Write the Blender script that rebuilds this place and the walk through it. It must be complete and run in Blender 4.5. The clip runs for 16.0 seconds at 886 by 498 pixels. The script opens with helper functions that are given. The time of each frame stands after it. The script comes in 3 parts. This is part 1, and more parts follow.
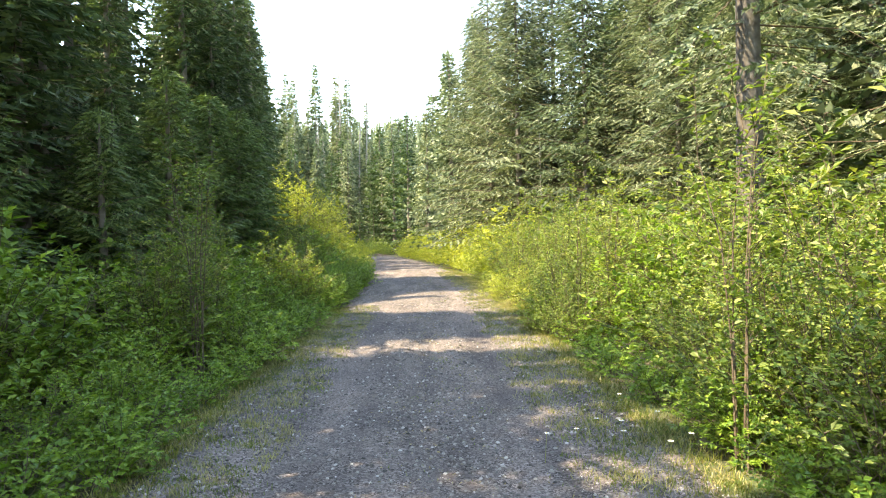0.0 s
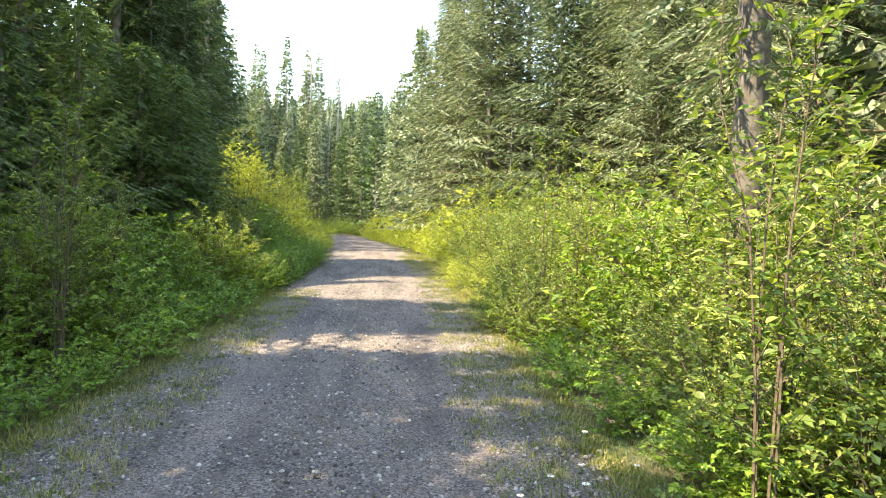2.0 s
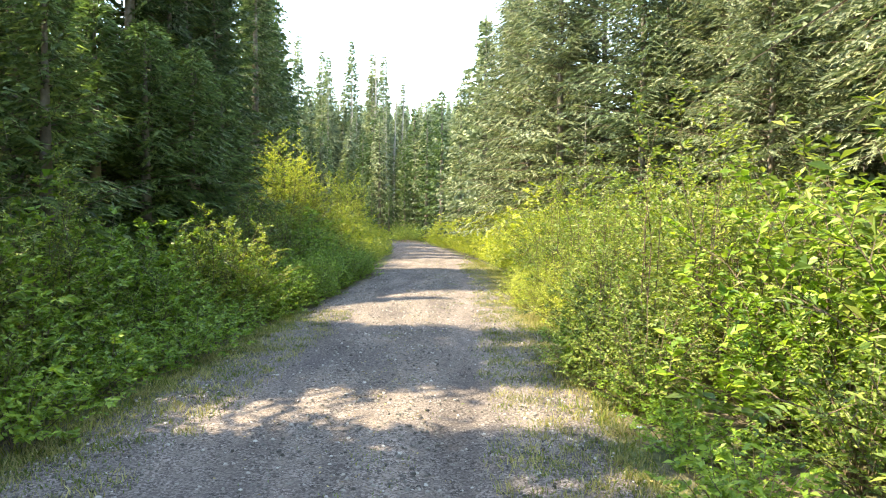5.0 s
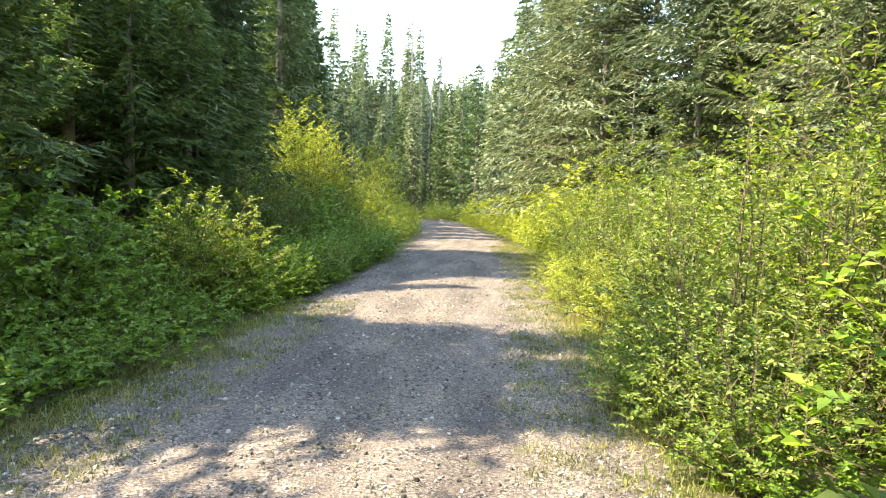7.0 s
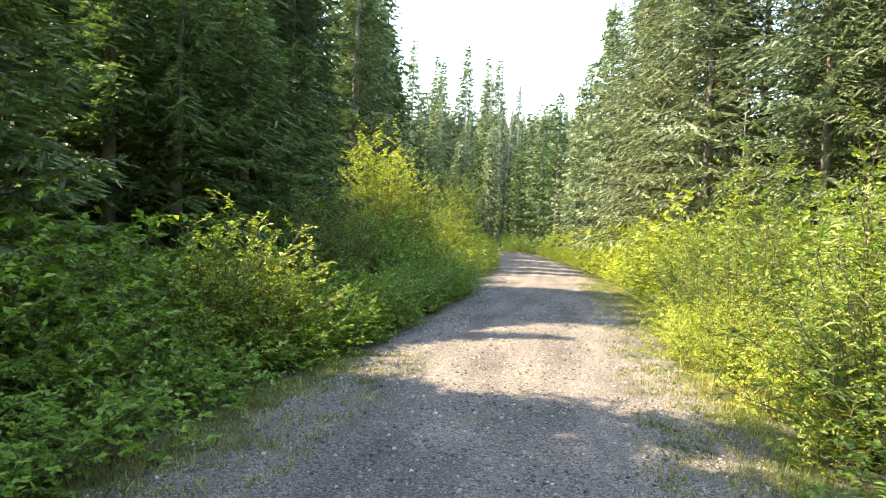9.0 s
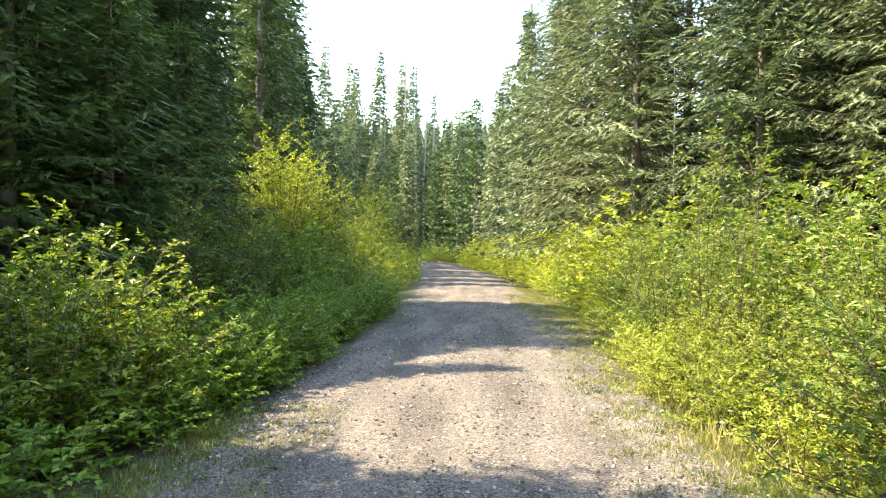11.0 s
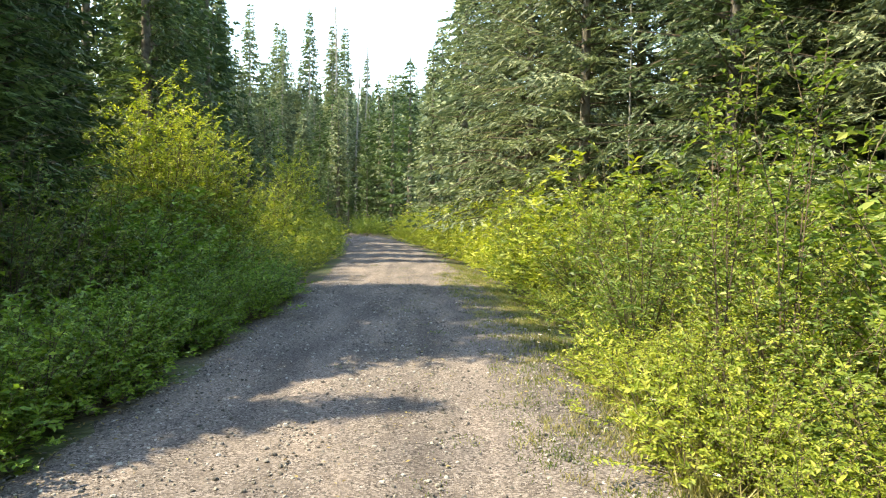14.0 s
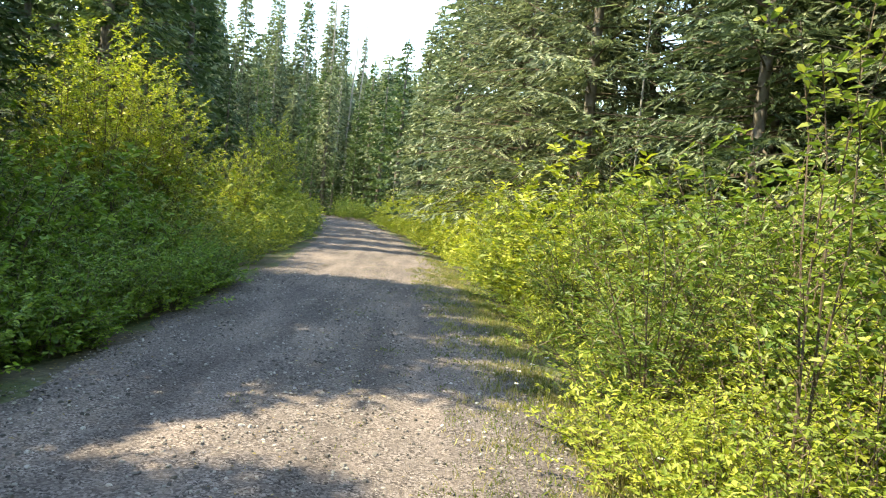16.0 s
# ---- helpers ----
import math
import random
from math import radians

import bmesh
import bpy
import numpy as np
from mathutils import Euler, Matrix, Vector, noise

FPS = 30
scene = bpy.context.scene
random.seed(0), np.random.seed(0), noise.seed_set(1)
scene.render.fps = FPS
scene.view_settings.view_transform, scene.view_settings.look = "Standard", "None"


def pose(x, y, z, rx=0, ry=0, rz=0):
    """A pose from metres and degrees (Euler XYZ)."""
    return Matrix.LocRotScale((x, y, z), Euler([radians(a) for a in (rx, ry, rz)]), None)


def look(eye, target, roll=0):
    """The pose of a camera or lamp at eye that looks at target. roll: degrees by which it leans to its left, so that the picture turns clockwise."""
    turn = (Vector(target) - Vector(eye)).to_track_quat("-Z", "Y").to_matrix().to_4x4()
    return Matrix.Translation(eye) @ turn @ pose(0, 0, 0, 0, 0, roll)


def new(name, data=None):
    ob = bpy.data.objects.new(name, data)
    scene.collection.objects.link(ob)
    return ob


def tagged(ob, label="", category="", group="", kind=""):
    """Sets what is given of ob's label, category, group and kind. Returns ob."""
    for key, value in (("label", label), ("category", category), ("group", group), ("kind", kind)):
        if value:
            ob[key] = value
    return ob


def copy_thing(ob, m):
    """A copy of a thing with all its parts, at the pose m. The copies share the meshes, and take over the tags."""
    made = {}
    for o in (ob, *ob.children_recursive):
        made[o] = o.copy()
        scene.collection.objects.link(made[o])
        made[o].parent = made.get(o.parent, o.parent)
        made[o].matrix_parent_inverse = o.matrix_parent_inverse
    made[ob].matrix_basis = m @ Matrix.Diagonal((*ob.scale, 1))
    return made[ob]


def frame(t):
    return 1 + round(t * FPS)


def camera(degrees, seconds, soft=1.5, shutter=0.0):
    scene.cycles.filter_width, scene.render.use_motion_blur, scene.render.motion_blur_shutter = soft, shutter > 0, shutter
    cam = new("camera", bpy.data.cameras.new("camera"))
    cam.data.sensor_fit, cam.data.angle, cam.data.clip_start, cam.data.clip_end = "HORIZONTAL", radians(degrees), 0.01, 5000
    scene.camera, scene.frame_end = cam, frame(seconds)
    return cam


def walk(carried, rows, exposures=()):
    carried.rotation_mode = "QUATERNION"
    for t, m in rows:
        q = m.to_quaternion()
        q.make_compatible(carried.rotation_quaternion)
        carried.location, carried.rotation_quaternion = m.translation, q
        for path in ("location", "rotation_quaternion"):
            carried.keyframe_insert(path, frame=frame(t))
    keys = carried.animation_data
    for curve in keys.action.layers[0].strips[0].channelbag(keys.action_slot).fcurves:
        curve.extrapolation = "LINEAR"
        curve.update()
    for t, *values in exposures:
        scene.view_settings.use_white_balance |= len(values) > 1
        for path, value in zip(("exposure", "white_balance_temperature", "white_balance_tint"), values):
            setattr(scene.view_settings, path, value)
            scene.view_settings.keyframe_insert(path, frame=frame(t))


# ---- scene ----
cam = camera(66, 16.0, soft=1.15)
PATH = [
    (0, (0.318, 0.118, 1.620), (0.379, 2.117, 1.586), -1.37),
    (0.5, (0.456, 0.507, 1.585), (0.563, 2.503, 1.530), 0.79),
    (1, (0.593, 0.900, 1.556), (0.804, 2.888, 1.496), 1.17),
    (1.5, (0.702, 1.299, 1.574), (0.917, 3.287, 1.528), 1.67),
    (2, (0.748, 1.734, 1.546), (0.896, 3.727, 1.466), 1.40),
    (2.5, (0.787, 2.233, 1.522), (0.850, 4.231, 1.472), 1.33),
    (3, (0.879, 2.680, 1.505), (0.871, 4.679, 1.469), 0.66),
    (3.5, (0.922, 3.171, 1.494), (0.865, 5.169, 1.435), 2.04),
    (3.7, (0.956, 3.359, 1.488), (0.899, 5.355, 1.384), 0.64),
    (5.8, (1.142, 5.483, 1.529), (1.084, 7.482, 1.477), 0.42),
    (6, (1.138, 5.680, 1.494), (1.074, 7.677, 1.406), 1.41),
    (6.5, (1.163, 6.149, 1.514), (1.055, 8.140, 1.354), 1.01),
    (7, (1.228, 6.602, 1.481), (1.069, 8.591, 1.350), 1.62),
    (7.5, (1.206, 7.078, 1.471), (0.971, 9.060, 1.354), 2.11),
    (8, (1.103, 7.557, 1.503), (0.825, 9.534, 1.399), 1.43),
    (8.2, (1.035, 7.768, 1.479), (0.654, 9.730, 1.413), 1.30),
    (10.3, (0.573, 9.613, 1.525), (0.224, 11.582, 1.492), 3.60),
    (10.5, (0.519, 9.815, 1.542), (0.218, 11.793, 1.522), 1.95),
    (11, (0.516, 10.277, 1.512), (0.374, 12.272, 1.500), 0.94),
    (11.5, (0.589, 10.786, 1.515), (0.506, 12.784, 1.470), -0.48),
    (12, (0.617, 11.277, 1.538), (0.563, 13.275, 1.455), 0.90),
    (12.5, (0.673, 11.712, 1.537), (0.649, 13.711, 1.485), 0.71),
    (13, (0.695, 12.182, 1.531), (0.636, 14.181, 1.496), 2.28),
    (13.5, (0.701, 12.707, 1.559), (0.638, 14.705, 1.505), 1.27),
    (14, (0.763, 13.238, 1.511), (0.803, 15.235, 1.418), 0.73),
    (14.5, (0.793, 13.664, 1.476), (0.863, 15.658, 1.336), 4.26),
    (15, (0.868, 14.110, 1.564), (0.901, 16.108, 1.501), 1.40),
    (15.5, (0.968, 14.643, 1.539), (1.021, 16.643, 1.542), 2.50),
    (16, (1.039, 15.137, 1.500), (1.121, 17.132, 1.383), 5.63),
]
walk(cam, [(t, look(eye, aim, roll)) for t, eye, aim, roll in PATH],
     exposures=[(0, 3.1, 9000, 8), (6, 3.15, 9000, 5), (11, 3.0, 8900, 4), (11.9, 2.62, 8700, 2), (12.5, 2.54, 8700, 2), (16, 2.62, 8600, 2)])

# ---- world and sun ----
SUN_EL, SUN_AZ = 50.0, 82.0   # azimuth counted from +x to +y, the sun stands to the left of the road
sun_to = Vector((-math.cos(radians(SUN_EL)) * math.cos(radians(SUN_AZ - 90)),
                 math.cos(radians(SUN_EL)) * math.sin(radians(SUN_AZ - 90)), math.sin(radians(SUN_EL))))
world = bpy.data.worlds.new("sky")
scene.world = world
world.use_nodes = True
wn = world.node_tree.nodes
sky = wn.new("ShaderNodeTexSky")
sky.sky_type, sky.sun_disc = "NISHITA", False
sky.sun_elevation = radians(SUN_EL)
sky.sun_rotation = math.atan2(sun_to.x, sun_to.y)
sky.altitude, sky.dust_density, sky.air_density, sky.ozone_density = 900, 0.5, 1.0, 1.0
world.node_tree.links.new(sky.outputs[0], wn["Background"].inputs[0])
wn["Background"].inputs[1].default_value = 0.15
sun = new("sun", bpy.data.lights.new("sun", "SUN"))
sun.data.energy, sun.data.angle, sun.data.color = 2.25, radians(0.5), (1.0, 0.94, 0.84)
sun.matrix_world = look(sun_to * 60, (0, 0, 0))


# ---- materials ----
def material(name):
    m = bpy.data.materials.new(name)
    m.use_nodes = True
    nt = m.node_tree
    nt.nodes.clear()
    out = nt.nodes.new("ShaderNodeOutputMaterial")
    return m, nt, out


def node(nt, kind, **inputs):
    n = nt.nodes.new(kind)
    for key, value in inputs.items():
        n.inputs[key.replace("_", " ")].default_value = value
    return n


def ramp(nt, source, stops):
    r = nt.nodes.new("ShaderNodeValToRGB")
    els = r.color_ramp.elements
    while len(els) < len(stops):
        els.new(0.5)
    for e, (p, c) in zip(els, stops):
        e.position, e.color = p, (*c, 1)
    nt.links.new(source, r.inputs[0])
    return r.outputs[0]


def mixed(nt, fac, a, b, mode="MIX"):
    n = nt.nodes.new("ShaderNodeMix")
    n.data_type, n.blend_type = "RGBA", mode
    for sock, v in ((n.inputs[0], fac), (n.inputs[6], a), (n.inputs[7], b)):
        if isinstance(v, (int, float)):
            sock.default_value = v
        elif isinstance(v, tuple):
            sock.default_value = (*v, 1)
        else:
            nt.links.new(v, sock)
    return n.outputs[2]


def noise_of(nt, scale, detail=3.0, kind="ShaderNodeTexNoise"):
    tc = nt.nodes.new("ShaderNodeTexCoord")
    n = nt.nodes.new(kind)
    n.inputs["Scale"].default_value = scale
    if kind == "ShaderNodeTexNoise":
        n.inputs["Detail"].default_value = detail
    nt.links.new(tc.outputs["Object"], n.inputs["Vector"])
    return n


def leaf_material(name, dark, mid, light, through_light=0.38, rough=0.44, patch=1.6, glow=(1.15, 1.2, 0.6)):
    """Thin leaves: each leaf has its own tone, clumps drift in tone, light shines through."""
    m, nt, out = material(name)
    geo = nt.nodes.new("ShaderNodeNewGeometry")
    info = nt.nodes.new("ShaderNodeObjectInfo")
    own = ramp(nt, geo.outputs["Random Per Island"], [(0.0, dark), (0.5, mid), (1.0, light)])
    clump = noise_of(nt, patch, 2.0)
    tone = ramp(nt, clump.outputs[0], [(0.3, (0.72, 0.74, 0.70)), (0.7, (1.25, 1.2, 1.1))])
    col = mixed(nt, 1.0, own, tone, "MULTIPLY")
    whole = ramp(nt, info.outputs["Random"], [(0.0, (0.8, 0.85, 0.8)), (1.0, (1.2, 1.12, 1.1))])
    col = mixed(nt, 1.0, col, whole, "MULTIPLY")
    p = node(nt, "ShaderNodeBsdfPrincipled", Roughness=rough)
    p.inputs["Specular IOR Level"].default_value = 0.32
    nt.links.new(col, p.inputs["Base Color"])
    tr = nt.nodes.new("ShaderNodeBsdfTranslucent")
    warm = mixed(nt, 1.0, col, glow, "MULTIPLY")
    nt.links.new(warm, tr.inputs["Color"])
    mx = nt.nodes.new("ShaderNodeMixShader")
    mx.inputs[0].default_value = through_light
    nt.links.new(p.outputs[0], mx.inputs[1])
    nt.links.new(tr.outputs[0], mx.inputs[2])
    nt.links.new(mx.outputs[0], out.inputs[0])
    return m


def bark_material(name, a, b, scale=9.0):
    m, nt, out = material(name)
    n = noise_of(nt, scale, 6.0)
    big = noise_of(nt, 1.3, 2.0)
    col = ramp(nt, n.outputs[0], [(0.3, a), (0.7, b)])
    col = mixed(nt, 1.0, col, ramp(nt, big.outputs[0], [(0.3, (0.75, 0.75, 0.75)), (0.7, (1.2, 1.2, 1.15))]), "MULTIPLY")
    p = node(nt, "ShaderNodeBsdfPrincipled", Roughness=0.9)
    nt.links.new(col, p.inputs["Base Color"])
    bump = node(nt, "ShaderNodeBump", Strength=0.7, Distance=0.02)
    nt.links.new(n.outputs[0], bump.inputs["Height"])
    nt.links.new(bump.outputs[0], p.inputs["Normal"])
    nt.links.new(p.outputs[0], out.inputs[0])
    return m


LEAF_GREEN = leaf_material("leaf_green", (0.085, 0.175, 0.032), (0.17, 0.295, 0.048), (0.28, 0.40, 0.08))
LEAF_FRESH = leaf_material("leaf_fresh_green", (0.07, 0.135, 0.032), (0.16, 0.24, 0.058), (0.31, 0.36, 0.11))
LEAF_GOLD = leaf_material("leaf_yellow_green", (0.15, 0.22, 0.034), (0.27, 0.335, 0.06), (0.42, 0.45, 0.105))
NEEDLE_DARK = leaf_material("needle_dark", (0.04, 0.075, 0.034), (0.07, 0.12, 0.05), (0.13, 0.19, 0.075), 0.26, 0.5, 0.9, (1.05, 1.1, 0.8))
# paler than NEEDLE_DARK: sunlight on the boughs is put into this colour
NEEDLE_SUNLIT = leaf_material("needle_pale", (0.055, 0.085, 0.052), (0.145, 0.195, 0.118), (0.32, 0.37, 0.24), 0.26, 0.5, 0.9, (1.02, 1.08, 0.8))
NEEDLE_YOUNG = leaf_material("needle_fresh", (0.055, 0.10, 0.04), (0.11, 0.185, 0.07), (0.20, 0.29, 0.115), 0.32, 0.5, 0.9, (1.05, 1.12, 0.75))
# far needles: distance haze put into the colour, paler and bluer than near ones
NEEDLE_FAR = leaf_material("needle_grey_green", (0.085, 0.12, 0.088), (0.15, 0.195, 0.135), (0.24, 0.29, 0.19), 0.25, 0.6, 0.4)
GRASS_GREEN = leaf_material("grass_green", (0.09, 0.15, 0.03), (0.16, 0.21, 0.05), (0.26, 0.27, 0.08), 0.35)
GRASS_DRY = leaf_material("grass_dry", (0.28, 0.25, 0.12), (0.38, 0.34, 0.17), (0.48, 0.43, 0.24), 0.3)
BARK_GREY = bark_material("bark_grey", (0.09, 0.075, 0.062), (0.24, 0.21, 0.18))
BARK_DARK = bark_material("bark_dark", (0.05, 0.042, 0.036), (0.17, 0.15, 0.13))
BARK_DEAD = bark_material("bark_bleached", (0.22, 0.20, 0.18), (0.42, 0.39, 0.35))
TWIG_BROWN = bark_material("twig_brown", (0.07, 0.05, 0.035), (0.17, 0.13, 0.09), 25.0)


def gravel_material():
    m, nt, out = material("gravel")
    fine = noise_of(nt, 60.0, 5.0)
    mid = noise_of(nt, 9.0, 4.0)
    wide = noise_of(nt, 0.7, 3.0)
    cells = noise_of(nt, 80.0, kind="ShaderNodeTexVoronoi")
    sep = nt.nodes.new("ShaderNodeSeparateColor")
    nt.links.new(cells.outputs["Color"], sep.inputs[0])
    col = ramp(nt, sep.outputs[0], [(0.0, (0.026, 0.022, 0.022)), (0.45, (0.12, 0.103, 0.098)), (1.0, (0.315, 0.28, 0.265))])
    dust = ramp(nt, fine.outputs[0], [(0.3, (0.088, 0.074, 0.069)), (0.7, (0.215, 0.185, 0.171))])
    col = mixed(nt, ramp(nt, mid.outputs[0], [(0.38, (0.05, 0.05, 0.05)), (0.62, (0.6, 0.6, 0.6))]), col, dust)
    tone = ramp(nt, wide.outputs[0], [(0.3, (0.85, 0.85, 0.87)), (0.7, (1.15, 1.12, 1.08))])
    col = mixed(nt, 1.0, col, tone, "MULTIPLY")
    tc = nt.nodes.new("ShaderNodeTexCoord")
    mp = nt.nodes.new("ShaderNodeMapping")
    mp.inputs["Scale"].default_value = (2.2, 0.35, 1.0)
    streak = nt.nodes.new("ShaderNodeTexNoise")
    streak.inputs["Scale"].default_value, streak.inputs["Detail"].default_value = 1.0, 5.0
    nt.links.new(tc.outputs["Object"], mp.inputs[0])
    nt.links.new(mp.outputs[0], streak.inputs["Vector"])
    worn = ramp(nt, streak.outputs[0], [(0.36, (0.72, 0.71, 0.71)), (0.5, (0.98, 0.97, 0.96)), (0.64, (1.28, 1.24, 1.2))])
    col = mixed(nt, 1.0, col, worn, "MULTIPLY")
    p = node(nt, "ShaderNodeBsdfPrincipled", Roughness=0.95)
    p.inputs["Specular IOR Level"].default_value = 0.2
    nt.links.new(col, p.inputs["Base Color"])
    b1 = node(nt, "ShaderNodeBump", Strength=0.5, Distance=0.01)
    nt.links.new(cells.outputs["Distance"], b1.inputs["Height"])
    b2 = node(nt, "ShaderNodeBump", Strength=0.6, Distance=0.012)
    nt.links.new(fine.outputs[0], b2.inputs["Height"])
    nt.links.new(b1.outputs[0], b2.inputs["Normal"])
    nt.links.new(b2.outputs[0], p.inputs["Normal"])
    nt.links.new(p.outputs[0], out.inputs[0])
    return m


def stone_material():
    m, nt, out = material("stone")
    geo = nt.nodes.new("ShaderNodeNewGeometry")
    col = ramp(nt, geo.outputs["Random Per Island"], [(0.0, (0.05, 0.046, 0.042)), (0.5, (0.15, 0.137, 0.127)), (0.85, (0.30, 0.275, 0.25)), (1.0, (0.50, 0.47, 0.44))])
    n = noise_of(nt, 70.0, 4.0)
    col = mixed(nt, 1.0, col, ramp(nt, n.outputs[0], [(0.3, (0.8, 0.8, 0.8)), (0.7, (1.15, 1.15, 1.12))]), "MULTIPLY")
    p = node(nt, "ShaderNodeBsdfPrincipled", Roughness=0.85)
    nt.links.new(col, p.inputs["Base Color"])
    nt.links.new(p.outputs[0], out.inputs[0])
    return m


def soil_material():
    m, nt, out = material("forest_soil")
    a, b = noise_of(nt, 14.0, 6.0), noise_of(nt, 1.1, 3.0)
    soil = ramp(nt, a.outputs[0], [(0.3, (0.05, 0.04, 0.028)), (0.7, (0.15, 0.12, 0.08))])
    moss = ramp(nt, a.outputs[0], [(0.3, (0.04, 0.065, 0.02)), (0.7, (0.12, 0.14, 0.05))])
    col = mixed(nt, ramp(nt, b.outputs[0], [(0.4, (0, 0, 0)), (0.6, (1, 1, 1))]), soil, moss)
    p = node(nt, "ShaderNodeBsdfPrincipled", Roughness=0.95)
    nt.links.new(col, p.inputs["Base Color"])
    bump = node(nt, "ShaderNodeBump", Strength=0.8, Distance=0.04)
    nt.links.new(a.outputs[0], bump.inputs["Height"])
    nt.links.new(bump.outputs[0], p.inputs["Normal"])
    nt.links.new(p.outputs[0], out.inputs[0])
    return m


def plain_material(name, col, rough=0.6):
    m, nt, out = material(name)
    n = noise_of(nt, 40.0, 3.0)
    c = mixed(nt, 1.0, col, ramp(nt, n.outputs[0], [(0.3, (0.88, 0.88, 0.88)), (0.7, (1.08, 1.08, 1.08))]), "MULTIPLY")
    p = node(nt, "ShaderNodeBsdfPrincipled", Roughness=rough)
    nt.links.new(c, p.inputs["Base Color"])
    nt.links.new(p.outputs[0], out.inputs[0])
    return m


LITTER = leaf_material("litter_tan", (0.12, 0.085, 0.04), (0.26, 0.20, 0.09), (0.42, 0.35, 0.17), 0.1, 0.8)
GRAVEL, STONE, SOIL = gravel_material(), stone_material(), soil_material()
PETAL, DISC = plain_material("petal_white", (0.82, 0.82, 0.78)), plain_material("disc_yellow", (0.62, 0.42, 0.04))


# ---- mesh helpers ----
def mesh_of(name, verts, faces, *mats, smooth=False):
    me = bpy.data.meshes.new(name)
    me.from_pydata(np.asarray(verts, float).tolist(), [], [list(map(int, f)) for f in faces])
    for m in mats:
        me.materials.append(m)
    if smooth:
        me.polygons.foreach_set("use_smooth", [True] * len(me.polygons))
    me.update()
    return me


class Pile:
    """Gathers vertices and faces of one mesh."""

    def __init__(self):
        self.v, self.f, self.n = [], [], 0

    def add(self, verts, faces):
        self.v.append(np.asarray(verts, float))
        self.f.append(np.asarray(faces, int) + self.n)
        self.n += len(verts)

    def mesh(self, name, *mats, smooth=False):
        faces = [row for block in self.f for row in block.tolist()]
        return mesh_of(name, np.concatenate(self.v), faces, *mats, smooth=smooth)


def unit(a):
    return a / np.maximum(np.linalg.norm(a, axis=-1, keepdims=True), 1e-9)


def tube(pile, pts, radii, sides=5):
    """A tapered round limb along a line of points."""
    pts = np.asarray(pts, float)
    along = unit(np.gradient(pts, axis=0))
    ref = np.where(np.abs(along[:, 2:3]) > 0.9, np.array([[1.0, 0, 0]]), np.array([[0, 0, 1.0]]))
    u = unit(np.cross(along, ref))
    w = np.cross(along, u)
    ang = np.linspace(0, 2 * math.pi, sides, endpoint=False)
    ring = pts[:, None] + np.asarray(radii)[:, None, None] * (np.cos(ang)[None, :, None] * u[:, None] + np.sin(ang)[None, :, None] * w[:, None])
    k = len(pts)
    faces = []
    for a in range(k - 1):
        for b in range(sides):
            c = (b + 1) % sides
            faces.append((a * sides + b, a * sides + c, (a + 1) * sides + c, (a + 1) * sides + b))
    pile.add(ring.reshape(-1, 3), faces)


def leaves(pile, pos, ways, ups, length, width, full=True):
    """Leaf blades folded along the midrib; full: rounded outline of six points, else a lozenge of four."""
    pos, ways = np.asarray(pos, float), unit(np.asarray(ways, float))
    side = unit(np.cross(ways, np.asarray(ups, float)))
    nrm = np.cross(side, ways)
    L, W = np.asarray(length)[:, None], np.asarray(width)[:, None]
    n = len(pos)
    if full:
        v = np.stack([pos,
                      pos + 0.28 * L * ways + 0.46 * W * side + 0.16 * W * nrm,
                      pos + 0.66 * L * ways + 0.42 * W * side + 0.10 * W * nrm,
                      pos + L * ways - 0.14 * L * nrm,
                      pos + 0.66 * L * ways - 0.42 * W * side + 0.10 * W * nrm,
                      pos + 0.28 * L * ways - 0.46 * W * side + 0.16 * W * nrm], 1).reshape(-1, 3)
        base = np.arange(n)[:, None] * 6
        f = np.concatenate([base + [0, 1, 2, 3], base + [0, 3, 4, 5]])
    else:
        v = np.stack([pos, pos + 0.45 * L * ways + 0.5 * W * side + 0.12 * W * nrm, pos + L * ways - 0.1 * L * nrm,
                      pos + 0.45 * L * ways - 0.5 * W * side + 0.12 * W * nrm], 1).reshape(-1, 3)
        f = np.arange(n)[:, None] * 4 + np.array([0, 1, 2, 3])
    pile.add(v, f)


def needles(pile, pos, ways, ups, length, width):
    """Needle sprays: slim pointed slivers."""
    pos, ways = np.asarray(pos, float), unit(np.asarray(ways, float))
    side = unit(np.cross(ways, np.asarray(ups, float)))
    L, W = np.asarray(length)[:, None], np.asarray(width)[:, None]
    v = np.stack([pos + 0.5 * W * side, pos + L * ways, pos - 0.5 * W * side], 1).reshape(-1, 3)
    pile.add(v, np.arange(len(pos))[:, None] * 3 + np.array([0, 1, 2]))


# ---- plan: the road's line and the lie of the land ----
def road_mid(y):
    y = np.asarray(y, float)
    bend = np.clip(y - 21, 0, None)
    return 0.22 + 0.006 * np.clip(y, 0, 21) - 0.0021 * bend ** 2 * np.where(bend < 45, 1, 45 / np.maximum(bend, 1)) - 0.022 * bend


def road_half(y):
    return 2.02 - 0.2 * np.clip((np.asarray(y, float) - 24) / 14, 0, 1)


def wobble(x, y, s, k=0.0):
    return noise.noise((x * s, y * s, k))


